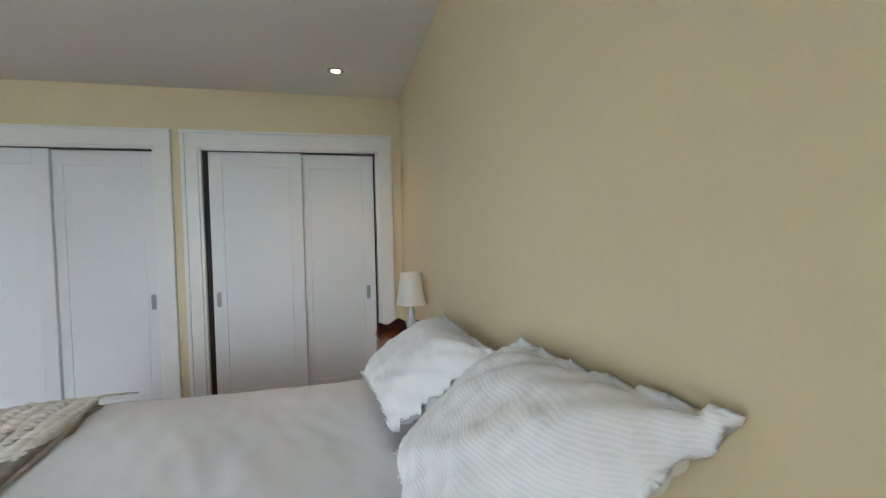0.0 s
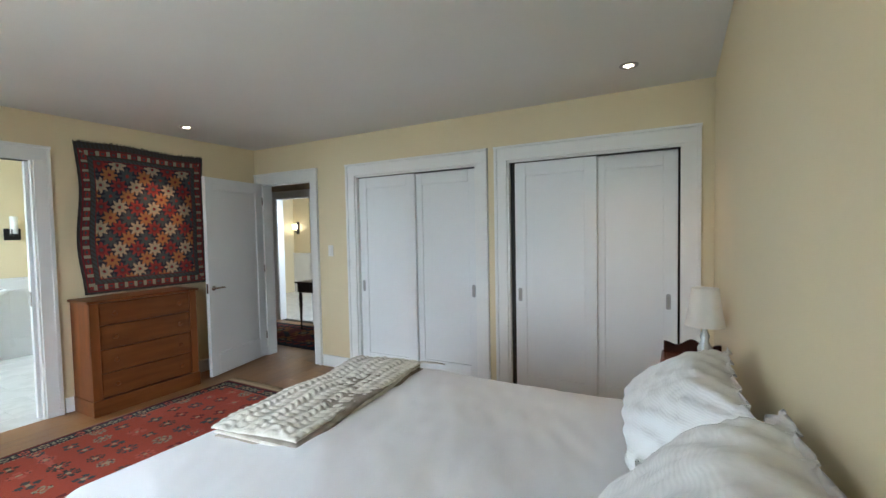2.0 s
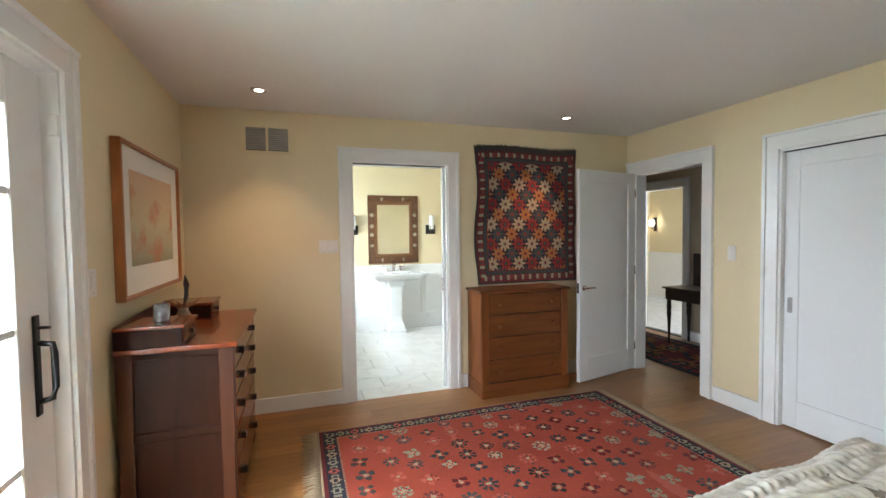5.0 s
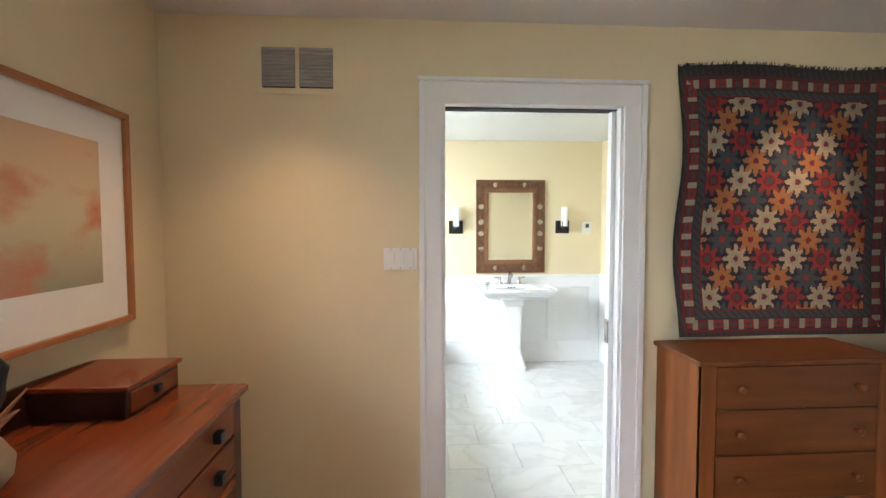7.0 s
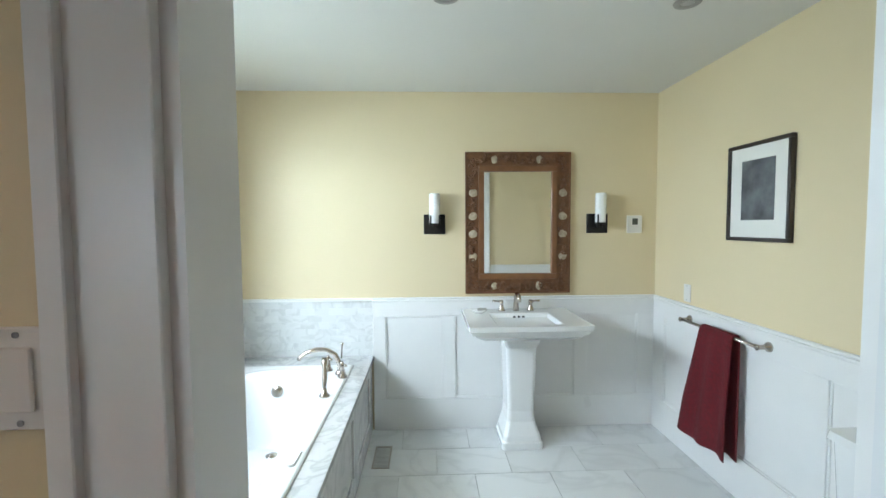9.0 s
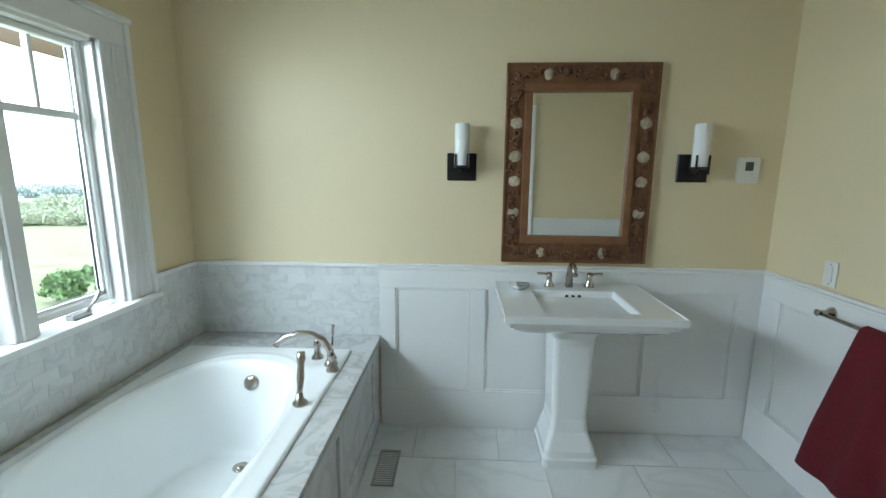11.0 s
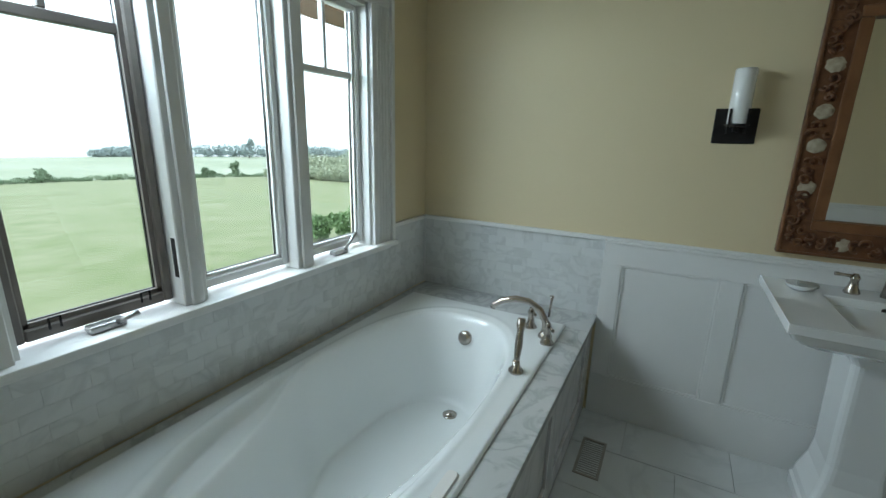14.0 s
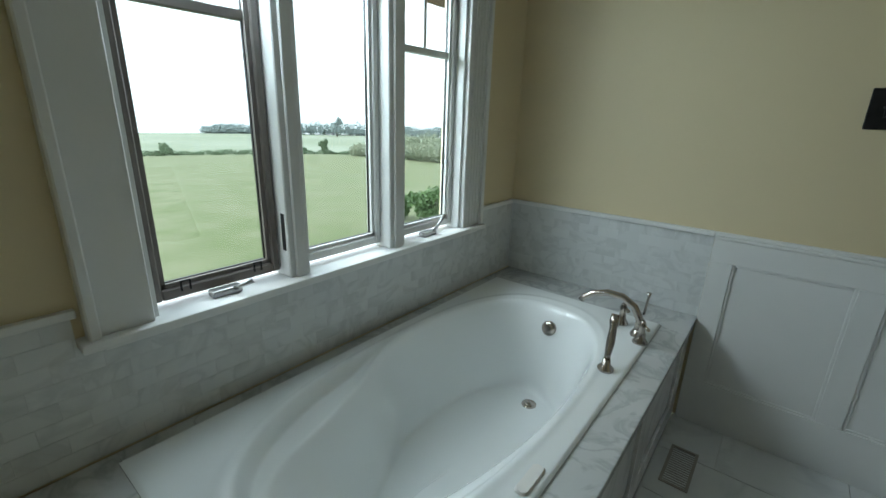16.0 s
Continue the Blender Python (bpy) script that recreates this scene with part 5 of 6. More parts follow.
# sink
def pedestal_sink():
    d = thing("pedestal_sink", (-7.8, 1.885, 0), "white porcelain pedestal sink with wide rectangular top", "sink")
    x0, x1, y0, y1, z = -8.066, -7.475, 1.505, 2.25, 0.898
    bm = bmesh.new()
    ix0, ix1, iy0, iy1 = -7.905, -7.545, 1.675, 2.095
    for a, b, c, e in ((x0, ix0, y0, y1), (ix1, x1, y0, y1), (ix0, ix1, y0, iy0), (ix0, ix1, iy1, y1)):
        box(bm, a, b, c, e, z - 0.028, z)
    part("top", bm, PORCELAIN, d)
    part("rim", box(box(bx(x1, x1 + 0.006, y0 - 0.006, y1 + 0.006, z - 0.03, z + 0.004, 0.003), x0, x1, y0 - 0.006, y0, z - 0.03, z + 0.004, 0.002), x0, x1, y1, y1 + 0.006, z - 0.03, z + 0.004, 0.002), PORCELAIN, d)
    part("moulding", loft([(z - 0.105, x0 + 0.03, x1 - 0.10, y0 + 0.10, y1 - 0.10), (z - 0.075, x0 + 0.01, x1 - 0.04, y0 + 0.045, y1 - 0.045), (z - 0.06, x0 + 0.01, x1 - 0.035, y0 + 0.035, y1 - 0.035), (z - 0.055, x0, x1 - 0.015, y0 + 0.015, y1 - 0.015), (z - 0.034, x0, x1 - 0.006, y0 + 0.006, y1 - 0.006), (z - 0.030, x0, x1, y0, y1)], 0.012), PORCELAIN, d)
    bowl = bmesh.new()
    rings = []
    for k, (dz, ins) in enumerate(((0, 0), (-0.004, 0.006), (-0.05, 0.022), (-0.1, 0.045), (-0.12, 0.09))):
        rings.append([bowl.verts.new(p) for p in ((ix0 + ins, iy0 + ins, z + dz), (ix1 - ins, iy0 + ins, z + dz), (ix1 - ins, iy1 - ins, z + dz), (ix0 + ins, iy1 - ins, z + dz))])
    for a, b in zip(rings, rings[1:]):
        for i in range(4):
            bowl.faces.new((a[i], a[(i + 1) % 4], b[(i + 1) % 4], b[i]))
    bowl.faces.new(rings[-1])
    part("basin", bowl, PORCELAIN, d)
    # Flat black discs paint the shade of the overflow holes.
    for k in (-1, 0, 1):
        m = Matrix.Translation((ix0 + 0.0165, 1.885 + k * 0.032, z - 0.026)) @ Matrix.Rotation(radians(74), 4, 'Y')
        part("overflow_shade_disc", lathe([(0.009, 0), (0.009, 0.002)], m=m, seg=14), DARK, d)
    cy = 1.885
    part("pedestal", loft([(0, -8.03, -7.735, cy - 0.142, cy + 0.142), (0.045, -8.03, -7.735, cy - 0.142, cy + 0.142), (0.055, -8.03, -7.745, cy - 0.132, cy + 0.132), (0.085, -8.03, -7.75, cy - 0.128, cy + 0.128), (0.17, -8.03, -7.79, cy - 0.098, cy + 0.098), (0.24, -8.03, -7.80, cy - 0.090, cy + 0.090), (0.68, -8.03, -7.785, cy - 0.105, cy + 0.105), (0.72, -8.03, -7.77, cy - 0.125, cy + 0.125), (0.80, -8.03, -7.76, cy - 0.135, cy + 0.135)], 0.03), PORCELAIN, d)
    f = thing("sink_faucet", (-7.98, cy, z), "brushed nickel widespread sink faucet with two levers", "faucet")
    part("spout", tube([(-7.985, cy, z), (-7.985, cy, z + 0.06), (-7.975, cy, z + 0.10), (-7.94, cy, z + 0.125), (-7.90, cy, z + 0.115), (-7.875, cy, z + 0.085)], [0.022, 0.018, 0.017, 0.017, 0.016, 0.015], 14), NICKEL, f)
    for k in (-1, 1):
        hy = cy + k * 0.105
        hd = part("handle", lathe([(0.026, 0), (0.026, 0.006), (0.017, 0.028), (0.013, 0.05), (0.017, 0.062), (0.008, 0.078)], -7.985, hy, z, 16), NICKEL, f)
        part("lever", tube([(-7.985, hy, z + 0.066), (-7.98, hy + k * 0.03, z + 0.07), (-7.975, hy + k * 0.065, z + 0.072)], [0.008, 0.006, 0.008], 8), NICKEL, hd)
    sd = thing("soap_dish", (-7.93, 1.61, z), "small white soap dish with a wrapped soap", "soap dish")
    part("dish", lathe([(0.03, 0), (0.045, 0.010), (0.052, 0.024), (0.046, 0.022), (0.02, 0.010)], -7.93, 1.61, z, 24), PORCELAIN, sd)
    part("soap", bx(-7.95, -7.91, 1.60, 1.665, z + 0.014, z + 0.032, 0.007), mat("grey_green_soap", (0.34, 0.34, 0.30), rough=0.5), sd)


pedestal_sink()


# carved mirror
def carved_mirror():
    y0, y1, z0, z1, a0, a1, b0, b1 = 1.53, 2.30, 1.012, 2.04, 1.665, 2.16, 1.158, 1.90
    d = thing("wall_mirror", (BW, 1.915, 1.0), "wall mirror in a carved brown wooden frame with pierced scrollwork", "mirror")
    x = BW
    silver = mat("mirror_silver", (0.92, 0.93, 0.92), (0.92, 0.93, 0.92), 0.015, 1.0)
    glass = part("mirror_glass", bx(x, x + 0.014, a0 - 0.01, a1 + 0.01, b0 - 0.01, b1 + 0.01), silver, d)
    for v in glass.data.vertices:
        if v.co.x > 0.01:
            v.co.x += v.co.y * 0.022
    for nm, p, q, r, s in (("rail", y0, y1, b1, z1), ("rail", y0, y1, z0, b0), ("stile", y0, a0, b0, b1), ("stile", a1, y1, b0, b1)):
        part(nm, bx(x, x + 0.024, p, q, r, s, 0.003, 1), CARVED, d)
    for p, q, r, s in ((a0 - 0.04, a1 + 0.04, b1, b1 + 0.04), (a0 - 0.04, a1 + 0.04, b0 - 0.04, b0), (a0 - 0.04, a0, b0, b1), (a1, a1 + 0.04, b0, b1)):
        part("inner_moulding", bx(x + 0.024, x + 0.040, p, q, r, s, 0.006), CARVED_SMOOTH, d)
    for p, q, r, s in ((y0, y1, z1 - 0.012, z1), (y0, y1, z0, z0 + 0.012), (y0, y0 + 0.012, z0, z1), (y1 - 0.012, y1, z0, z1)):
        part("outer_bead", bx(x + 0.024, x + 0.033, p, q, r, s, 0.004), CARVED, d)
    rnd = random.Random(4)
    bands = [(y0 + 0.055, None, z0 + 0.05, z1 - 0.05), (y1 - 0.055, None, z0 + 0.05, z1 - 0.05), (None, z0 + 0.055, y0 + 0.05, y1 - 0.05), (None, z1 - 0.055, y0 + 0.05, y1 - 0.05)]
    motif = {0: (0.24, 0.415, 0.555, 0.735), 1: (0.24, 0.415, 0.555, 0.735), 2: (0.24, 0.73), 3: (0.24, 0.73)}
    for bi, (cy, cz, lo, hi) in enumerate(bands):
        bm = bmesh.new()
        n = int((hi - lo) / 0.034)
        for i in range(n):
            s = lo + (hi - lo) * (i + 0.5) / n
            if any(abs((s - lo) / (hi - lo) - f) < 0.032 for f in motif[bi]):
                continue
            for k in range(2):
                off = rnd.uniform(-0.026, 0.026)
                r0, turn, a = rnd.uniform(0.013, 0.024), rnd.choice((-1, 1)), rnd.uniform(0, 6.28)
                pts = []
                for t in range(12):
                    ang, rr = a + turn * t * 0.5, r0 * (1 - t / 15)
                    p, q = s + rr * math.cos(ang), off + rr * math.sin(ang)
                    pts.append((x + 0.028 + 0.004 * math.sin(t * 0.4), cy + q, p) if cz is None else (x + 0.028 + 0.004 * math.sin(t * 0.4), p, cz + q))
                tube(pts, [0.0075 - 0.0004 * t for t in range(12)], 6, bm)
        tagged(part("carving", bm, CARVED, d, "carved leaf scrolls"), kind="stuff")
        # Pale discs laid on the solid frame where openings would show the wall.
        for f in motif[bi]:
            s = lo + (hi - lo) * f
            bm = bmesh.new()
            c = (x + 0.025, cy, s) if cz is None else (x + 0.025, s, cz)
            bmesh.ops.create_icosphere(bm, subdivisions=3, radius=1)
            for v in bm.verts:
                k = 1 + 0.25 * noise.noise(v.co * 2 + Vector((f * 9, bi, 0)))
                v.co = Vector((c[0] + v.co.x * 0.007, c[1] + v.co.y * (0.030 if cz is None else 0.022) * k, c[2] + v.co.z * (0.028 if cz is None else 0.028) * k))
            part("opening_disc", bm, OPENING_PALE, d, "wall-pale disc standing in for an opening in the frame")


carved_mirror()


def bath_sconce(y):
    d = thing("bath_sconce", (BW, y, 1.52), "wall sconce with white glass cylinder on dark bronze square plate, unlit", "sconce", "sconces beside the mirror")
    x = BW
    part("backplate", bx(x, x + 0.012, y - 0.078, y + 0.078, 1.449, 1.592, 0.003, 1), BRONZE, d)
    part("arm", bx(x + 0.012, x + 0.085, y - 0.012, y + 0.012, 1.497, 1.515, 0.003, 1), BRONZE, d)
    part("cup", lathe([(0.03, 0), (0.044, 0.006), (0.044, 0.012)], x + 0.075, y, 1.515, 20), BRONZE, d)
    for k in range(4):
        a = radians(45 + 90 * k)
        cx, cy = x + 0.075 + 0.044 * math.cos(a), y + 0.044 * math.sin(a)
        part("prong", bx(cx - 0.004, cx + 0.004, cy - 0.004, cy + 0.004, 1.49, 1.585), BRONZE, d)
    part("shade", lathe([(0.036, 0), (0.0385, 0.004), (0.0385, 0.205), (0.034, 0.212), (0.026, 0.212)], x + 0.075, y, 1.527, 28), OPAL, d, "white opal glass cylinder")


bath_sconce(1.306)
bath_sconce(2.505)
th = thing("thermostat", (BW, 2.784, 1.51), "white wall thermostat with small dark display", "thermostat")
part("case", bx(BW, BW + 0.022, 2.729, 2.839, 1.447, 1.577, 0.006), PLASTIC, th)
part("display", bx(BW + 0.022, BW + 0.0235, 2.765, 2.805, 1.51, 1.555), mat("grey_display", (0.10, 0.11, 0.10), rough=0.2), th)
part("button", bx(BW + 0.022, BW + 0.025, 2.772, 2.80, 1.475, 1.49, 0.002, 1), PLASTIC, th)
switch_plate("wall_plate", (-7.68, BN, 1.06), 'x', -1, 1, 0.115, "white wall plate above the wainscot")


def towel_rail():
    d = thing("towel_bar", (-7.3, BN, 0.9), "brushed nickel towel bar on the wainscot", "towel bar")
    for x in (-7.62, -6.98):
        m = Matrix.Translation((x, BN - 0.018, 0.90)) @ Matrix.Rotation(radians(90), 4, 'X')
        part("bracket", lathe([(0.026, 0), (0.024, 0.008), (0.012, 0.02), (0.011, 0.05), (0.016, 0.066), (0.008, 0.072)], m=m, seg=16), NICKEL, d)
    part("bar", tube([(-7.62, BN - 0.075, 0.90), (-6.98, BN - 0.075, 0.90)], 0.009, 12), NICKEL, d)
    t = thing("hand_towel", (-7.35, BN - 0.075, 0.2), "dark red terry towel hung over the bar", "towel")

    def cloth(u, v):
        k = abs(2 * v - 1)
        x = -7.26 - 0.08 * k + (u - 0.5) * (0.26 + 0.16 * k)
        s = (v - 0.5) * 1.42
        w = 0.012 * math.sin(u * 13 + 1) * min(1, abs(s) * 2)
        if abs(s) < 0.035:
            a = s / 0.035 * math.pi / 2
            return (x, BN - 0.075 - 0.016 * math.sin(a), 0.90 + 0.016 * math.cos(a))
        return (x, BN - 0.075 - math.copysign(0.016 + (0.02 if s > 0 else 0.004) * min(1, abs(s) * 2), s) - (w if s > 0 else w * 0.3), 0.90 - (abs(s) - 0.035) - 0.01 * math.sin(u * 6))
    part("cloth", sheet(40, 90, cloth, 0.008), TOWELRED, t)


towel_rail()
framed_picture(-7.30, -6.88, 1.42, 1.93, BN, -1, 0.02, 0.028, 0.10, BLACKWOOD, mat("dark_photo_print", (0.12, 0.13, 0.14), (0.02, 0.02, 0.025), 0.4, scale=9, contrast=0.3), "black framed dark photograph with white mat")


def toilet():
    d = thing("toilet", (-6.25, 2.6, 0), "white porcelain toilet with closed lid", "toilet")
    cx = -6.22
    part("tank", loft([(0.38, cx - 0.20, cx + 0.20, 2.74, 2.925), (0.72, cx - 0.22, cx + 0.22, 2.73, 2.93)], 0.03), PORCELAIN, d)
    part("tank_lid", loft([(0.72, cx - 0.235, cx + 0.235, 2.715, 2.932), (0.75, cx - 0.23, cx + 0.23, 2.72, 2.932)], 0.03), PORCELAIN, d)
    part("bowl", loft([(0, cx - 0.11, cx + 0.11, 2.36, 2.84), (0.05, cx - 0.10, cx + 0.10, 2.38, 2.82), (0.25, cx - 0.12, cx + 0.12, 2.34, 2.80), (0.37, cx - 0.18, cx + 0.18, 2.24, 2.78), (0.395, cx - 0.185, cx + 0.185, 2.235, 2.78)], 0.17, 8, smooth=True), PORCELAIN, d)
    part("seat", loft([(0.395, cx - 0.19, cx + 0.19, 2.23, 2.70), (0.43, cx - 0.18, cx + 0.18, 2.24, 2.70)], 0.17, 10), PORCELAIN, d)


toilet()
fv = thing("floor_vent", (-7.685, 0.945, 0), "bronze-grey floor register with slots beside the tub", "floor vent")
part("frame", box(box(box(bx(-7.83, -7.56, 0.890, 0.902, -0.006, 0.004), -7.83, -7.56, 0.990, 1.002, -0.006, 0.004), -7.83, -7.818, 0.902, 0.990, -0.006, 0.004), -7.572, -7.56, 0.902, 0.990, -0.006, 0.004), mat("beige_register_metal", (0.38, 0.35, 0.30), rough=0.4, metal=0.3), fv)
# Thin black sheet under the slats, coloured as the duct's shade.
part("duct_shade", bx(-7.818, -7.572, 0.902, 0.990, -0.0065, -0.004), DARK, fv)
for k in range(16):
    x = -7.814 + k * 0.0152
    part("slat", bx(x, x + 0.005, 0.902, 0.990, -0.004, 0.002), VENT_GREY, fv)
pd = thing("pocket_door", (-5.45, 1.87, 0.01), "white pocket door slid into the wall, edge and latch showing", "door")
part("leaf", bx(-5.472, -5.432, 1.828, 1.8515, 0.01, 2.075), DOORWHITE, pd)
# Solid black strips painted in for the shade of the pocket gap.
part("slot", box(bx(-5.4735, -5.472, 1.838, 1.851, 0.01, 2.075), -5.482, -5.422, 1.003, 1.851, 2.0785, 2.0825), DARK, pd, "black strips putting shade into the pocket gap")
part("latch_plate", bx(-5.474, -5.430, 1.824, 1.828, 0.92, 1.04, 0.002, 1), NICKEL, pd, "nickel latch plate")

# outdoors
GRASS = mat("mown_meadow_grass", (0.112, 0.138, 0.048), (0.165, 0.176, 0.088), 0.95, scale=0.5, bump=0.8, bscale=5, contrast=0.35)
# Far field green is paled: distance haze is put into its colour.
FARGRASS = mat("haze_paled_field_grass", (0.19, 0.22, 0.14), (0.24, 0.265, 0.19), 0.95, scale=0.02)
LEAF = mat("shrub_leaves", (0.15, 0.24, 0.085), (0.085, 0.14, 0.05), 0.7, scale=3)
# Hedge green lightened for glare; far leaves carry distance haze in their colour.
MIDLEAF = mat("paled_hedge_leaves", (0.20, 0.27, 0.16), (0.14, 0.19, 0.11), 0.8, scale=1)
FARLEAF = mat("haze_tinted_far_leaves", (0.36, 0.41, 0.40), (0.31, 0.36, 0.35), 0.9, scale=0.3)
# Paler, greyer green than the near shrubs.
PALELEAF = mat("pale_scrub_leaves", (0.36, 0.38, 0.27), (0.27, 0.31, 0.21), 0.9, scale=0.5)
BARK = mat("grey_bark", (0.10, 0.08, 0.06), rough=0.9, scale=8, bump=0.4, bscale=30)


def land(r):
    keys = ((0, -3.2), (14, -3.4), (115, -9.2), (135, -10.8), (320, -14.0), (420, -30), (900, -70), (4500, -330))
    for (r0, z0), (r1, z1) in zip(keys, keys[1:]):
        if r <= r1:
            return z0 + (z1 - z0) * (r - r0) / (r1 - r0)
    return keys[-1][1]


bm = bmesh.new()
radii = (4, 8, 14, 22, 34, 50, 75, 100, 115, 125, 135, 160, 220, 320, 420, 600, 900, 2000, 4500)
rings = []
for r in radii:
    rings.append([bm.verts.new((-6 + r * math.cos(a * math.pi / 48), r * math.sin(a * math.pi / 48), land(r) + (0.3 * noise.noise((r * 0.05, a * 0.3, 0)) if r > 20 else 0))) for a in range(96)])
for ri, (a, b) in enumerate(zip(rings, rings[1:])):
    for i in range(96):
        f = bm.faces.new((a[i], a[(i + 1) % 96], b[(i + 1) % 96], b[i]))
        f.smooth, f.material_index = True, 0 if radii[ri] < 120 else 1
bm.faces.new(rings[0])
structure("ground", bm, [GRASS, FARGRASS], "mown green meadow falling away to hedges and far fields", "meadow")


def clump(bm, c, rx, rz, n, size, rnd):
    for _ in range(n):
        while True:
            p = Vector((rnd.uniform(-1, 1), rnd.uniform(-1, 1), rnd.uniform(-1, 1)))
            if 0.2 < p.length < 1:
                break
        p *= 0.75 + 0.35 * noise.noise(p * 2.3 + Vector(c) * 0.37)
        q = Vector((c[0] + p.x * rx, c[1] + p.y * rx, c[2] + p.z * rz))
        m = Euler([rnd.uniform(0, 6.28) for _ in range(3)]).to_matrix()
        s = size * rnd.uniform(0.6, 1.3)
        bm.faces.new([bm.verts.new(q + m @ Vector(v) * s) for v in ((-1, 0, 0), (0, -0.55, 0.1), (1, 0, 0), (0, 0.55, 0.1))])


def tree(az, r, h, w, m, n, size, label, seed, name="tree"):
    """Tree or shrub at a compass bearing az (degrees from +x) and distance r."""
    rnd = random.Random(seed)
    x, y, z = -6 + r * math.cos(radians(az)), r * math.sin(radians(az)), land(r) - 0.2
    d = thing(name, (x, y, z), label, "tree" if name == "tree" else "shrub")
    part("trunk", tube([(x, y, z), (x + w * 0.02, y, z + h * 0.35), (x - w * 0.03, y, z + h * 0.75)], [h * 0.03, h * 0.022, h * 0.008], 7), BARK, d)
    for k in range(3):
        a = k * 2.1 + seed
        part("limb", tube([(x, y, z + h * 0.3), (x + w * 0.22 * math.cos(a), y + w * 0.22 * math.sin(a), z + h * 0.6)], [h * 0.015, h * 0.005], 5), BARK, d)
    bm = bmesh.new()
    for k in range(9):
        a, q = rnd.uniform(0, 6.28), rnd.uniform(0, 0.3)
        clump(bm, (x + w * q * math.cos(a), y + w * q * math.sin(a), z + h * (rnd.uniform(0.32, 0.78) if name == "tree" else rnd.uniform(0.14, 0.66))), w * rnd.uniform(0.16, 0.28), h * rnd.uniform(0.14, 0.24), n // 9, size, rnd)
    part("crown", bm, m, d)


def hedge(name, az0, az1, r0, r1, n, h, w, m, size, per, label, seed):
    rnd = random.Random(seed)
    bm = bmesh.new()
    for i in range(n):
        t = (i + rnd.uniform(-0.4, 0.4)) / n
        az, r = az0 + (az1 - az0) * t, r0 + (r1 - r0) * t + rnd.uniform(-3, 3)
        k = rnd.uniform(0.45, 1.2)
        clump(bm, (-6 + r * math.cos(radians(az)), r * math.sin(radians(az)), land(r) + h * k * 0.42), w * k, h * k * 0.55, per, size, rnd)
    structure(name, bm, m, label, "hedge")["kind"] = "stuff"
hedge("hedgerow", 228, 275, 120, 122, 80, 1.5, 2.2, MIDLEAF, 0.2, 200, "low scrubby hedgerow at the field's edge", 3)
hedge("far_woods", 240.5, 246.8, 314, 314, 26, 6.5, 7, FARLEAF, 0.6, 520, "wood on the far rise, haze put into its colour", 5)
hedge("far_tree_belt", 205, 238, 300, 316, 60, 9, 9, FARLEAF, 0.7, 320, "distant tree belt with haze put into its colour", 6)
hedge("field_scrub", 205, 230, 58, 112, 110, 4.2, 3.4, PALELEAF, 0.2, 380, "pale overgrown scrub beside the meadow", 8)
hedge("scrub_trees", 204, 228, 130, 190, 46, 6.5, 5.0, PALELEAF, 0.32, 420, "pale trees and scrub beyond the meadow", 9)
tree(251, 120, 4.2, 5.0, MIDLEAF, 900, 0.28, "round dark shrub in the hedgerow", 2, "shrub")
tree(236.5, 120, 3.6, 4.4, MIDLEAF, 900, 0.28, "round dark shrub in the hedgerow", 3, "shrub")
tree(233.5, 120, 5.0, 4.2, MIDLEAF, 900, 0.28, "upright tree in the hedgerow", 4)
tree(232, 280, 13, 11, FARLEAF, 900, 0.8, "tall distant tree with haze put into its colour", 6)
for k, (az, r, h, w) in enumerate(((218, 20, 2.6, 3.0), (222.5, 22, 2.0, 2.6), (214, 21, 2.8, 3.2))):
    tree(az, r, h, w, LEAF, 2600, 0.10, "leafy green shrub near the house", 20 + k, "shrub")

# floors and tiles, piece by piece
floor = structure("floor", bx(XW + 0.0, XE, -0.41, YN, -0.1, -0.006), DARK, "oak board floor", "floor")
floor_hall = structure("floor_hall", bx(-9.4, -3.97, YN, 5.57, -0.1, -0.006), DARK, "oak board floor of the hall", "floor")


def boards(parent, x0, x1, y0, y1, w, seed):
    rnd = random.Random(seed)
    shapes = {}
    x = x0
    while x < x1 - 0.002:
        xe = min(x + w, x1)
        y = y0 - rnd.uniform(0, 0.9)
        while y < y1:
            ln = rnd.choice((0.9, 1.2, 1.5, 1.8))
            a, b = max(y, y0), min(y + ln, y1)
            y += ln
            if b - a < 0.05:
                continue
            key = (round(b - a, 3), round(xe - x, 3))
            if key not in shapes:
                shapes[key] = mesh_of("plank", bx(0, xe - x - 0.0012, 0, b - a - 0.0012, -0.006, 0.0, 0.0008, 1), OAK)
            ob = new("plank", shapes[key])
            ob.location = (x, a, 0)
            ob.parent = parent
        x = xe


boards(floor, XW, XE, YS, YN, 0.127, 1)
boards(floor_hall, -7.6, -3.97, YN, 5.45, 0.127, 2)


def tile_mesh(name, sx, sy, sz, m, cache={}):
    key = (name, round(sx, 4), round(sy, 4), round(sz, 4))
    if key not in cache:
        cache[key] = mesh_of(name, bx(0, sx, 0, sy, 0, sz, 0.0005, 1), m)
    return cache[key]


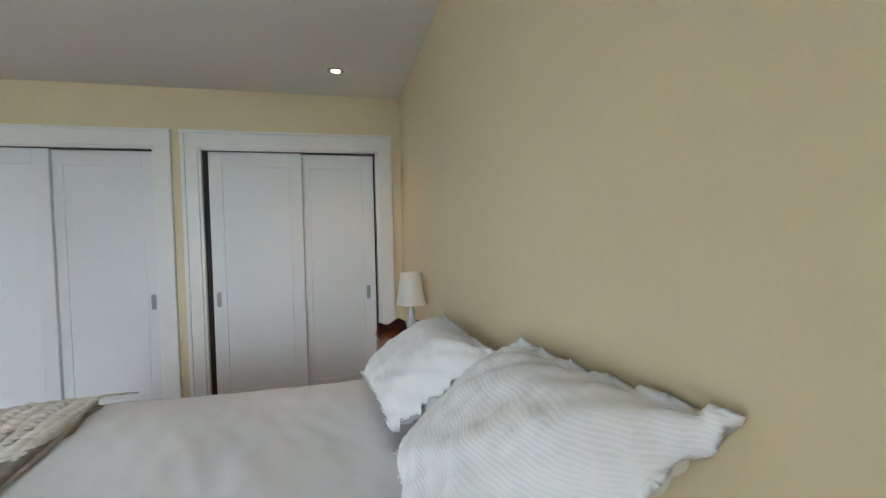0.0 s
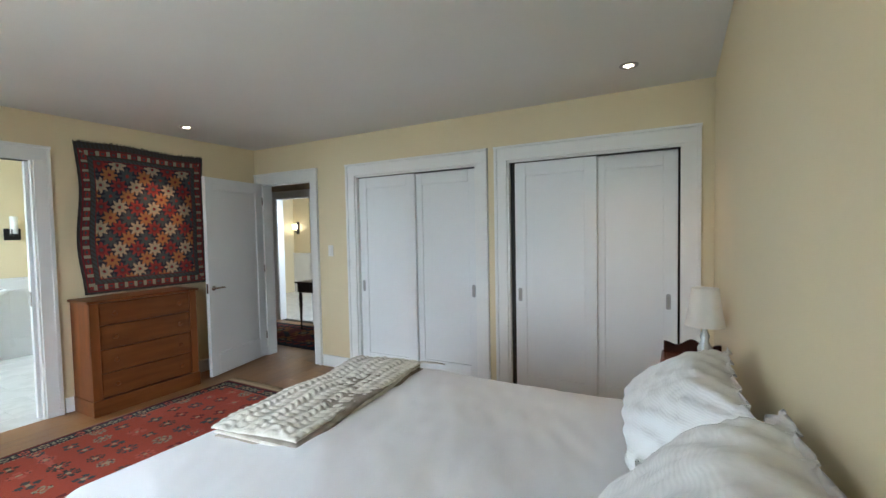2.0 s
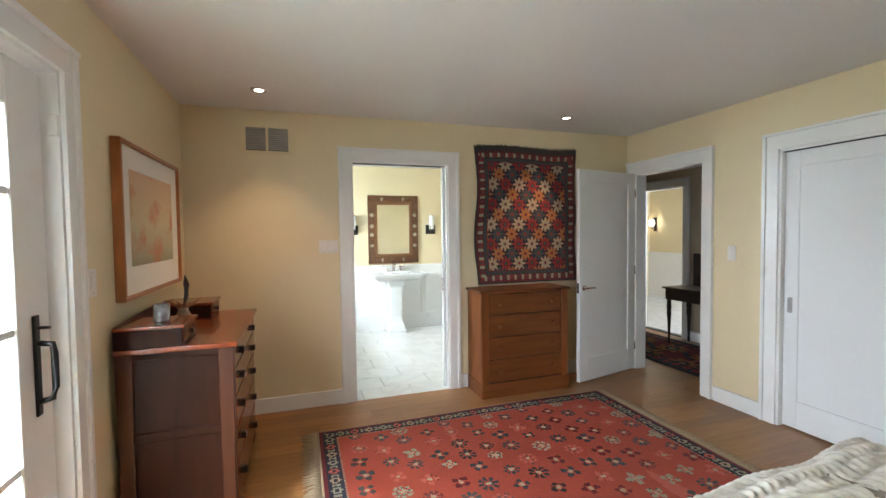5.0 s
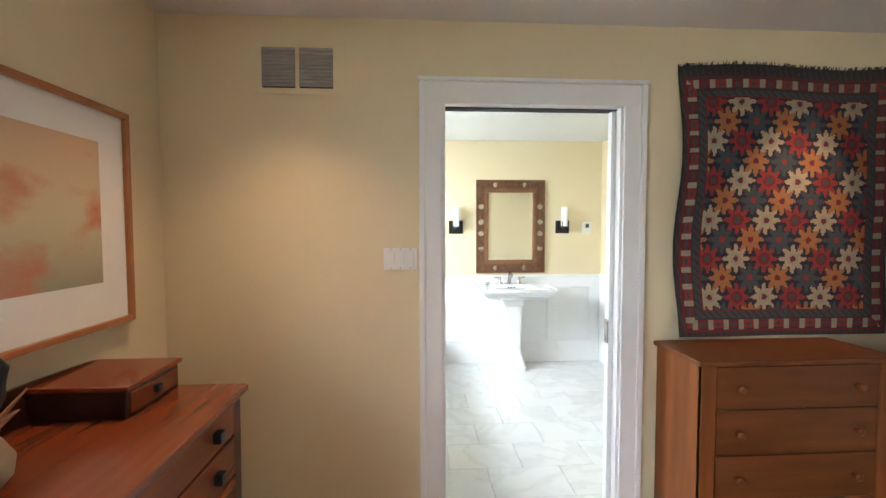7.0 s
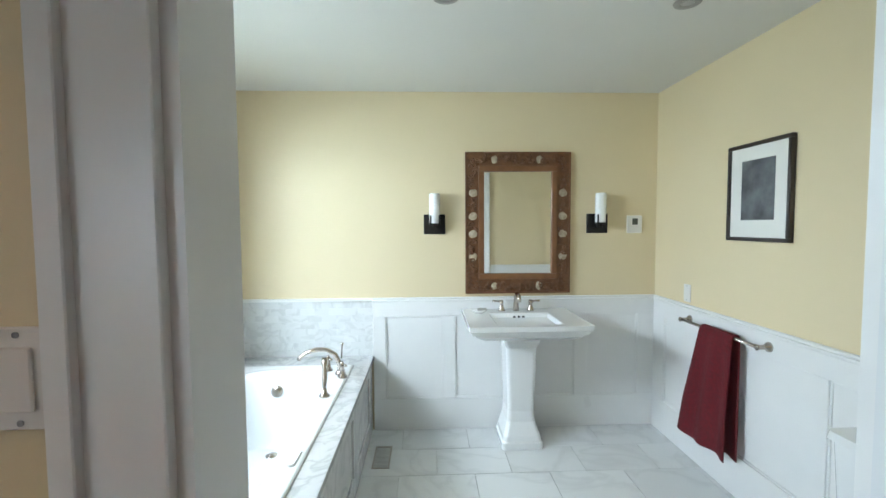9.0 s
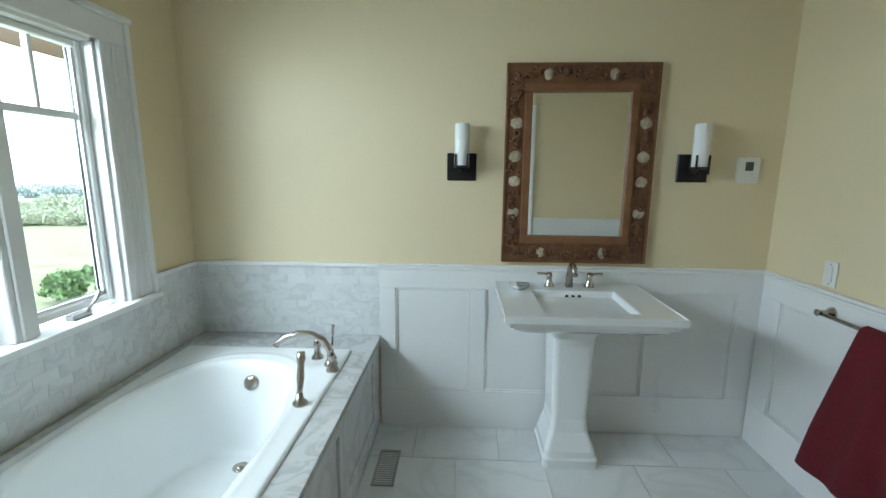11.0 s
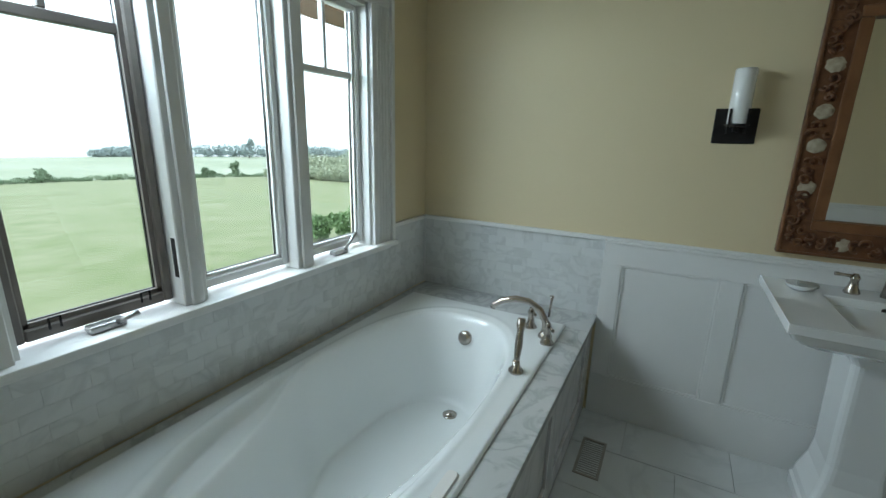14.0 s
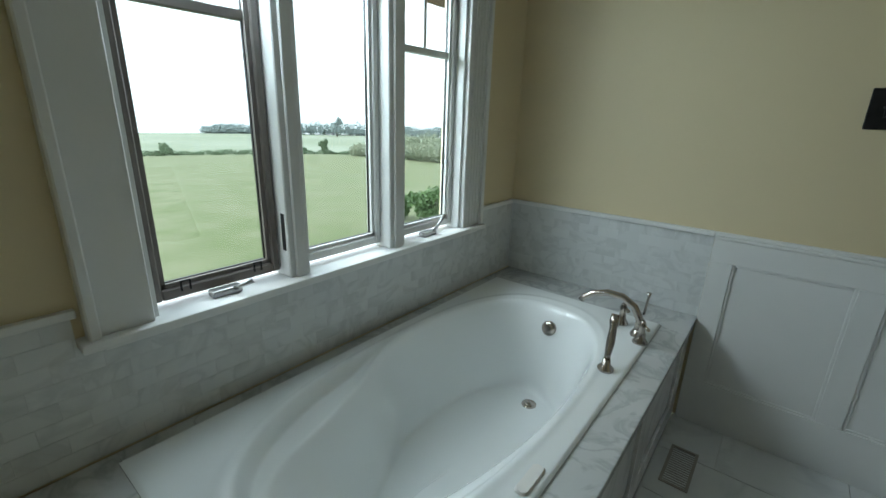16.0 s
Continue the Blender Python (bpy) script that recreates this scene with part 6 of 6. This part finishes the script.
bath_floor = structure("floor_bath", bx(BW, BX, BS, BN, -0.01, -0.0075), FLOORGROUT, "white marble tiled bathroom floor", "floor")
row, x = 0, BW
while x < XW - 0.01:
    xe = min(x + 0.305, XW)
    y = 0.84 - (0.0 if row % 2 else 0.23)
    while y < BN:
        a, b = max(y, 0.84), min(y + 0.46, BN)
        lo, hi = (1.0, 1.87) if x > BX - 0.05 else (a, b)
        a, b = max(a, lo), min(b, hi)
        if b - a > 0.03:
            ob = new("tile", tile_mesh("tile", xe - x - 0.003, b - a - 0.003, 0.0075, FLOORTILE))
            ob.location, ob.parent = (x, a, -0.0075), bath_floor
        y += 0.46
    x, row = xe, row + 1

tile_west = structure("tiling_west", bx(BW, BW + 0.004, BS, 0.85, 0.56, 0.966), GROUT, "white marble subway tiles over the tub", "tiling")
tile_south = structure("tiling_south", box(box(bx(BW + 0.004, BX, BS, BS + 0.004, 0.56, 0.884), BW + 0.004, -7.715, BS, BS + 0.004, 0.884, 0.966), -6.0, BX, BS, BS + 0.004, 0.884, 0.966), GROUT, "white marble subway tiles below the window", "tiling")
rh, tw = 0.0505, 0.104
for r in range(8):
    z = 0.561 + r * rh
    y = BS + 0.014 - (tw / 2 if r % 2 else 0)
    while y < 0.85:
        a, b = max(y, BS + 0.014), min(y + tw, 0.85)
        if b - a > 0.012:
            ob = new("tile", tile_mesh("wall_tile", 0.0014, b - a - 0.0009, rh - 0.0009, TILE))
            ob.location, ob.parent = (BW + 0.004, a, z), tile_west
        y += tw
    x = BW + 0.012 - (tw / 2 if r % 2 else 0)
    while x < BX:
        a, b = max(x, BW + 0.012), min(x + tw, BX)
        x += tw
        if b - a < 0.012 or (z + rh > 0.884 and b > -7.715 and a < -6.0):
            continue
        ob = new("tile", tile_mesh("wall_tile", b - a - 0.0009, 0.0014, rh - 0.0009, TILE))
        ob.location, ob.parent = (a, BS + 0.004, z), tile_south
structure("trim_tile_cap", box(box(box(bx(BW, BW + 0.024, BS, 0.852, 0.966, 0.988, 0.004), -7.712, BW + 0.024, BS, BS + 0.022, 0.966, 0.988, 0.004), BX, -6.01, BS, BS + 0.022, 0.966, 0.988, 0.004), BX, BX - 0.02, BS + 0.022, 0.89, 0.966, 0.988, 0.004), WHITE, "white cap rail over the tiles", "trim")
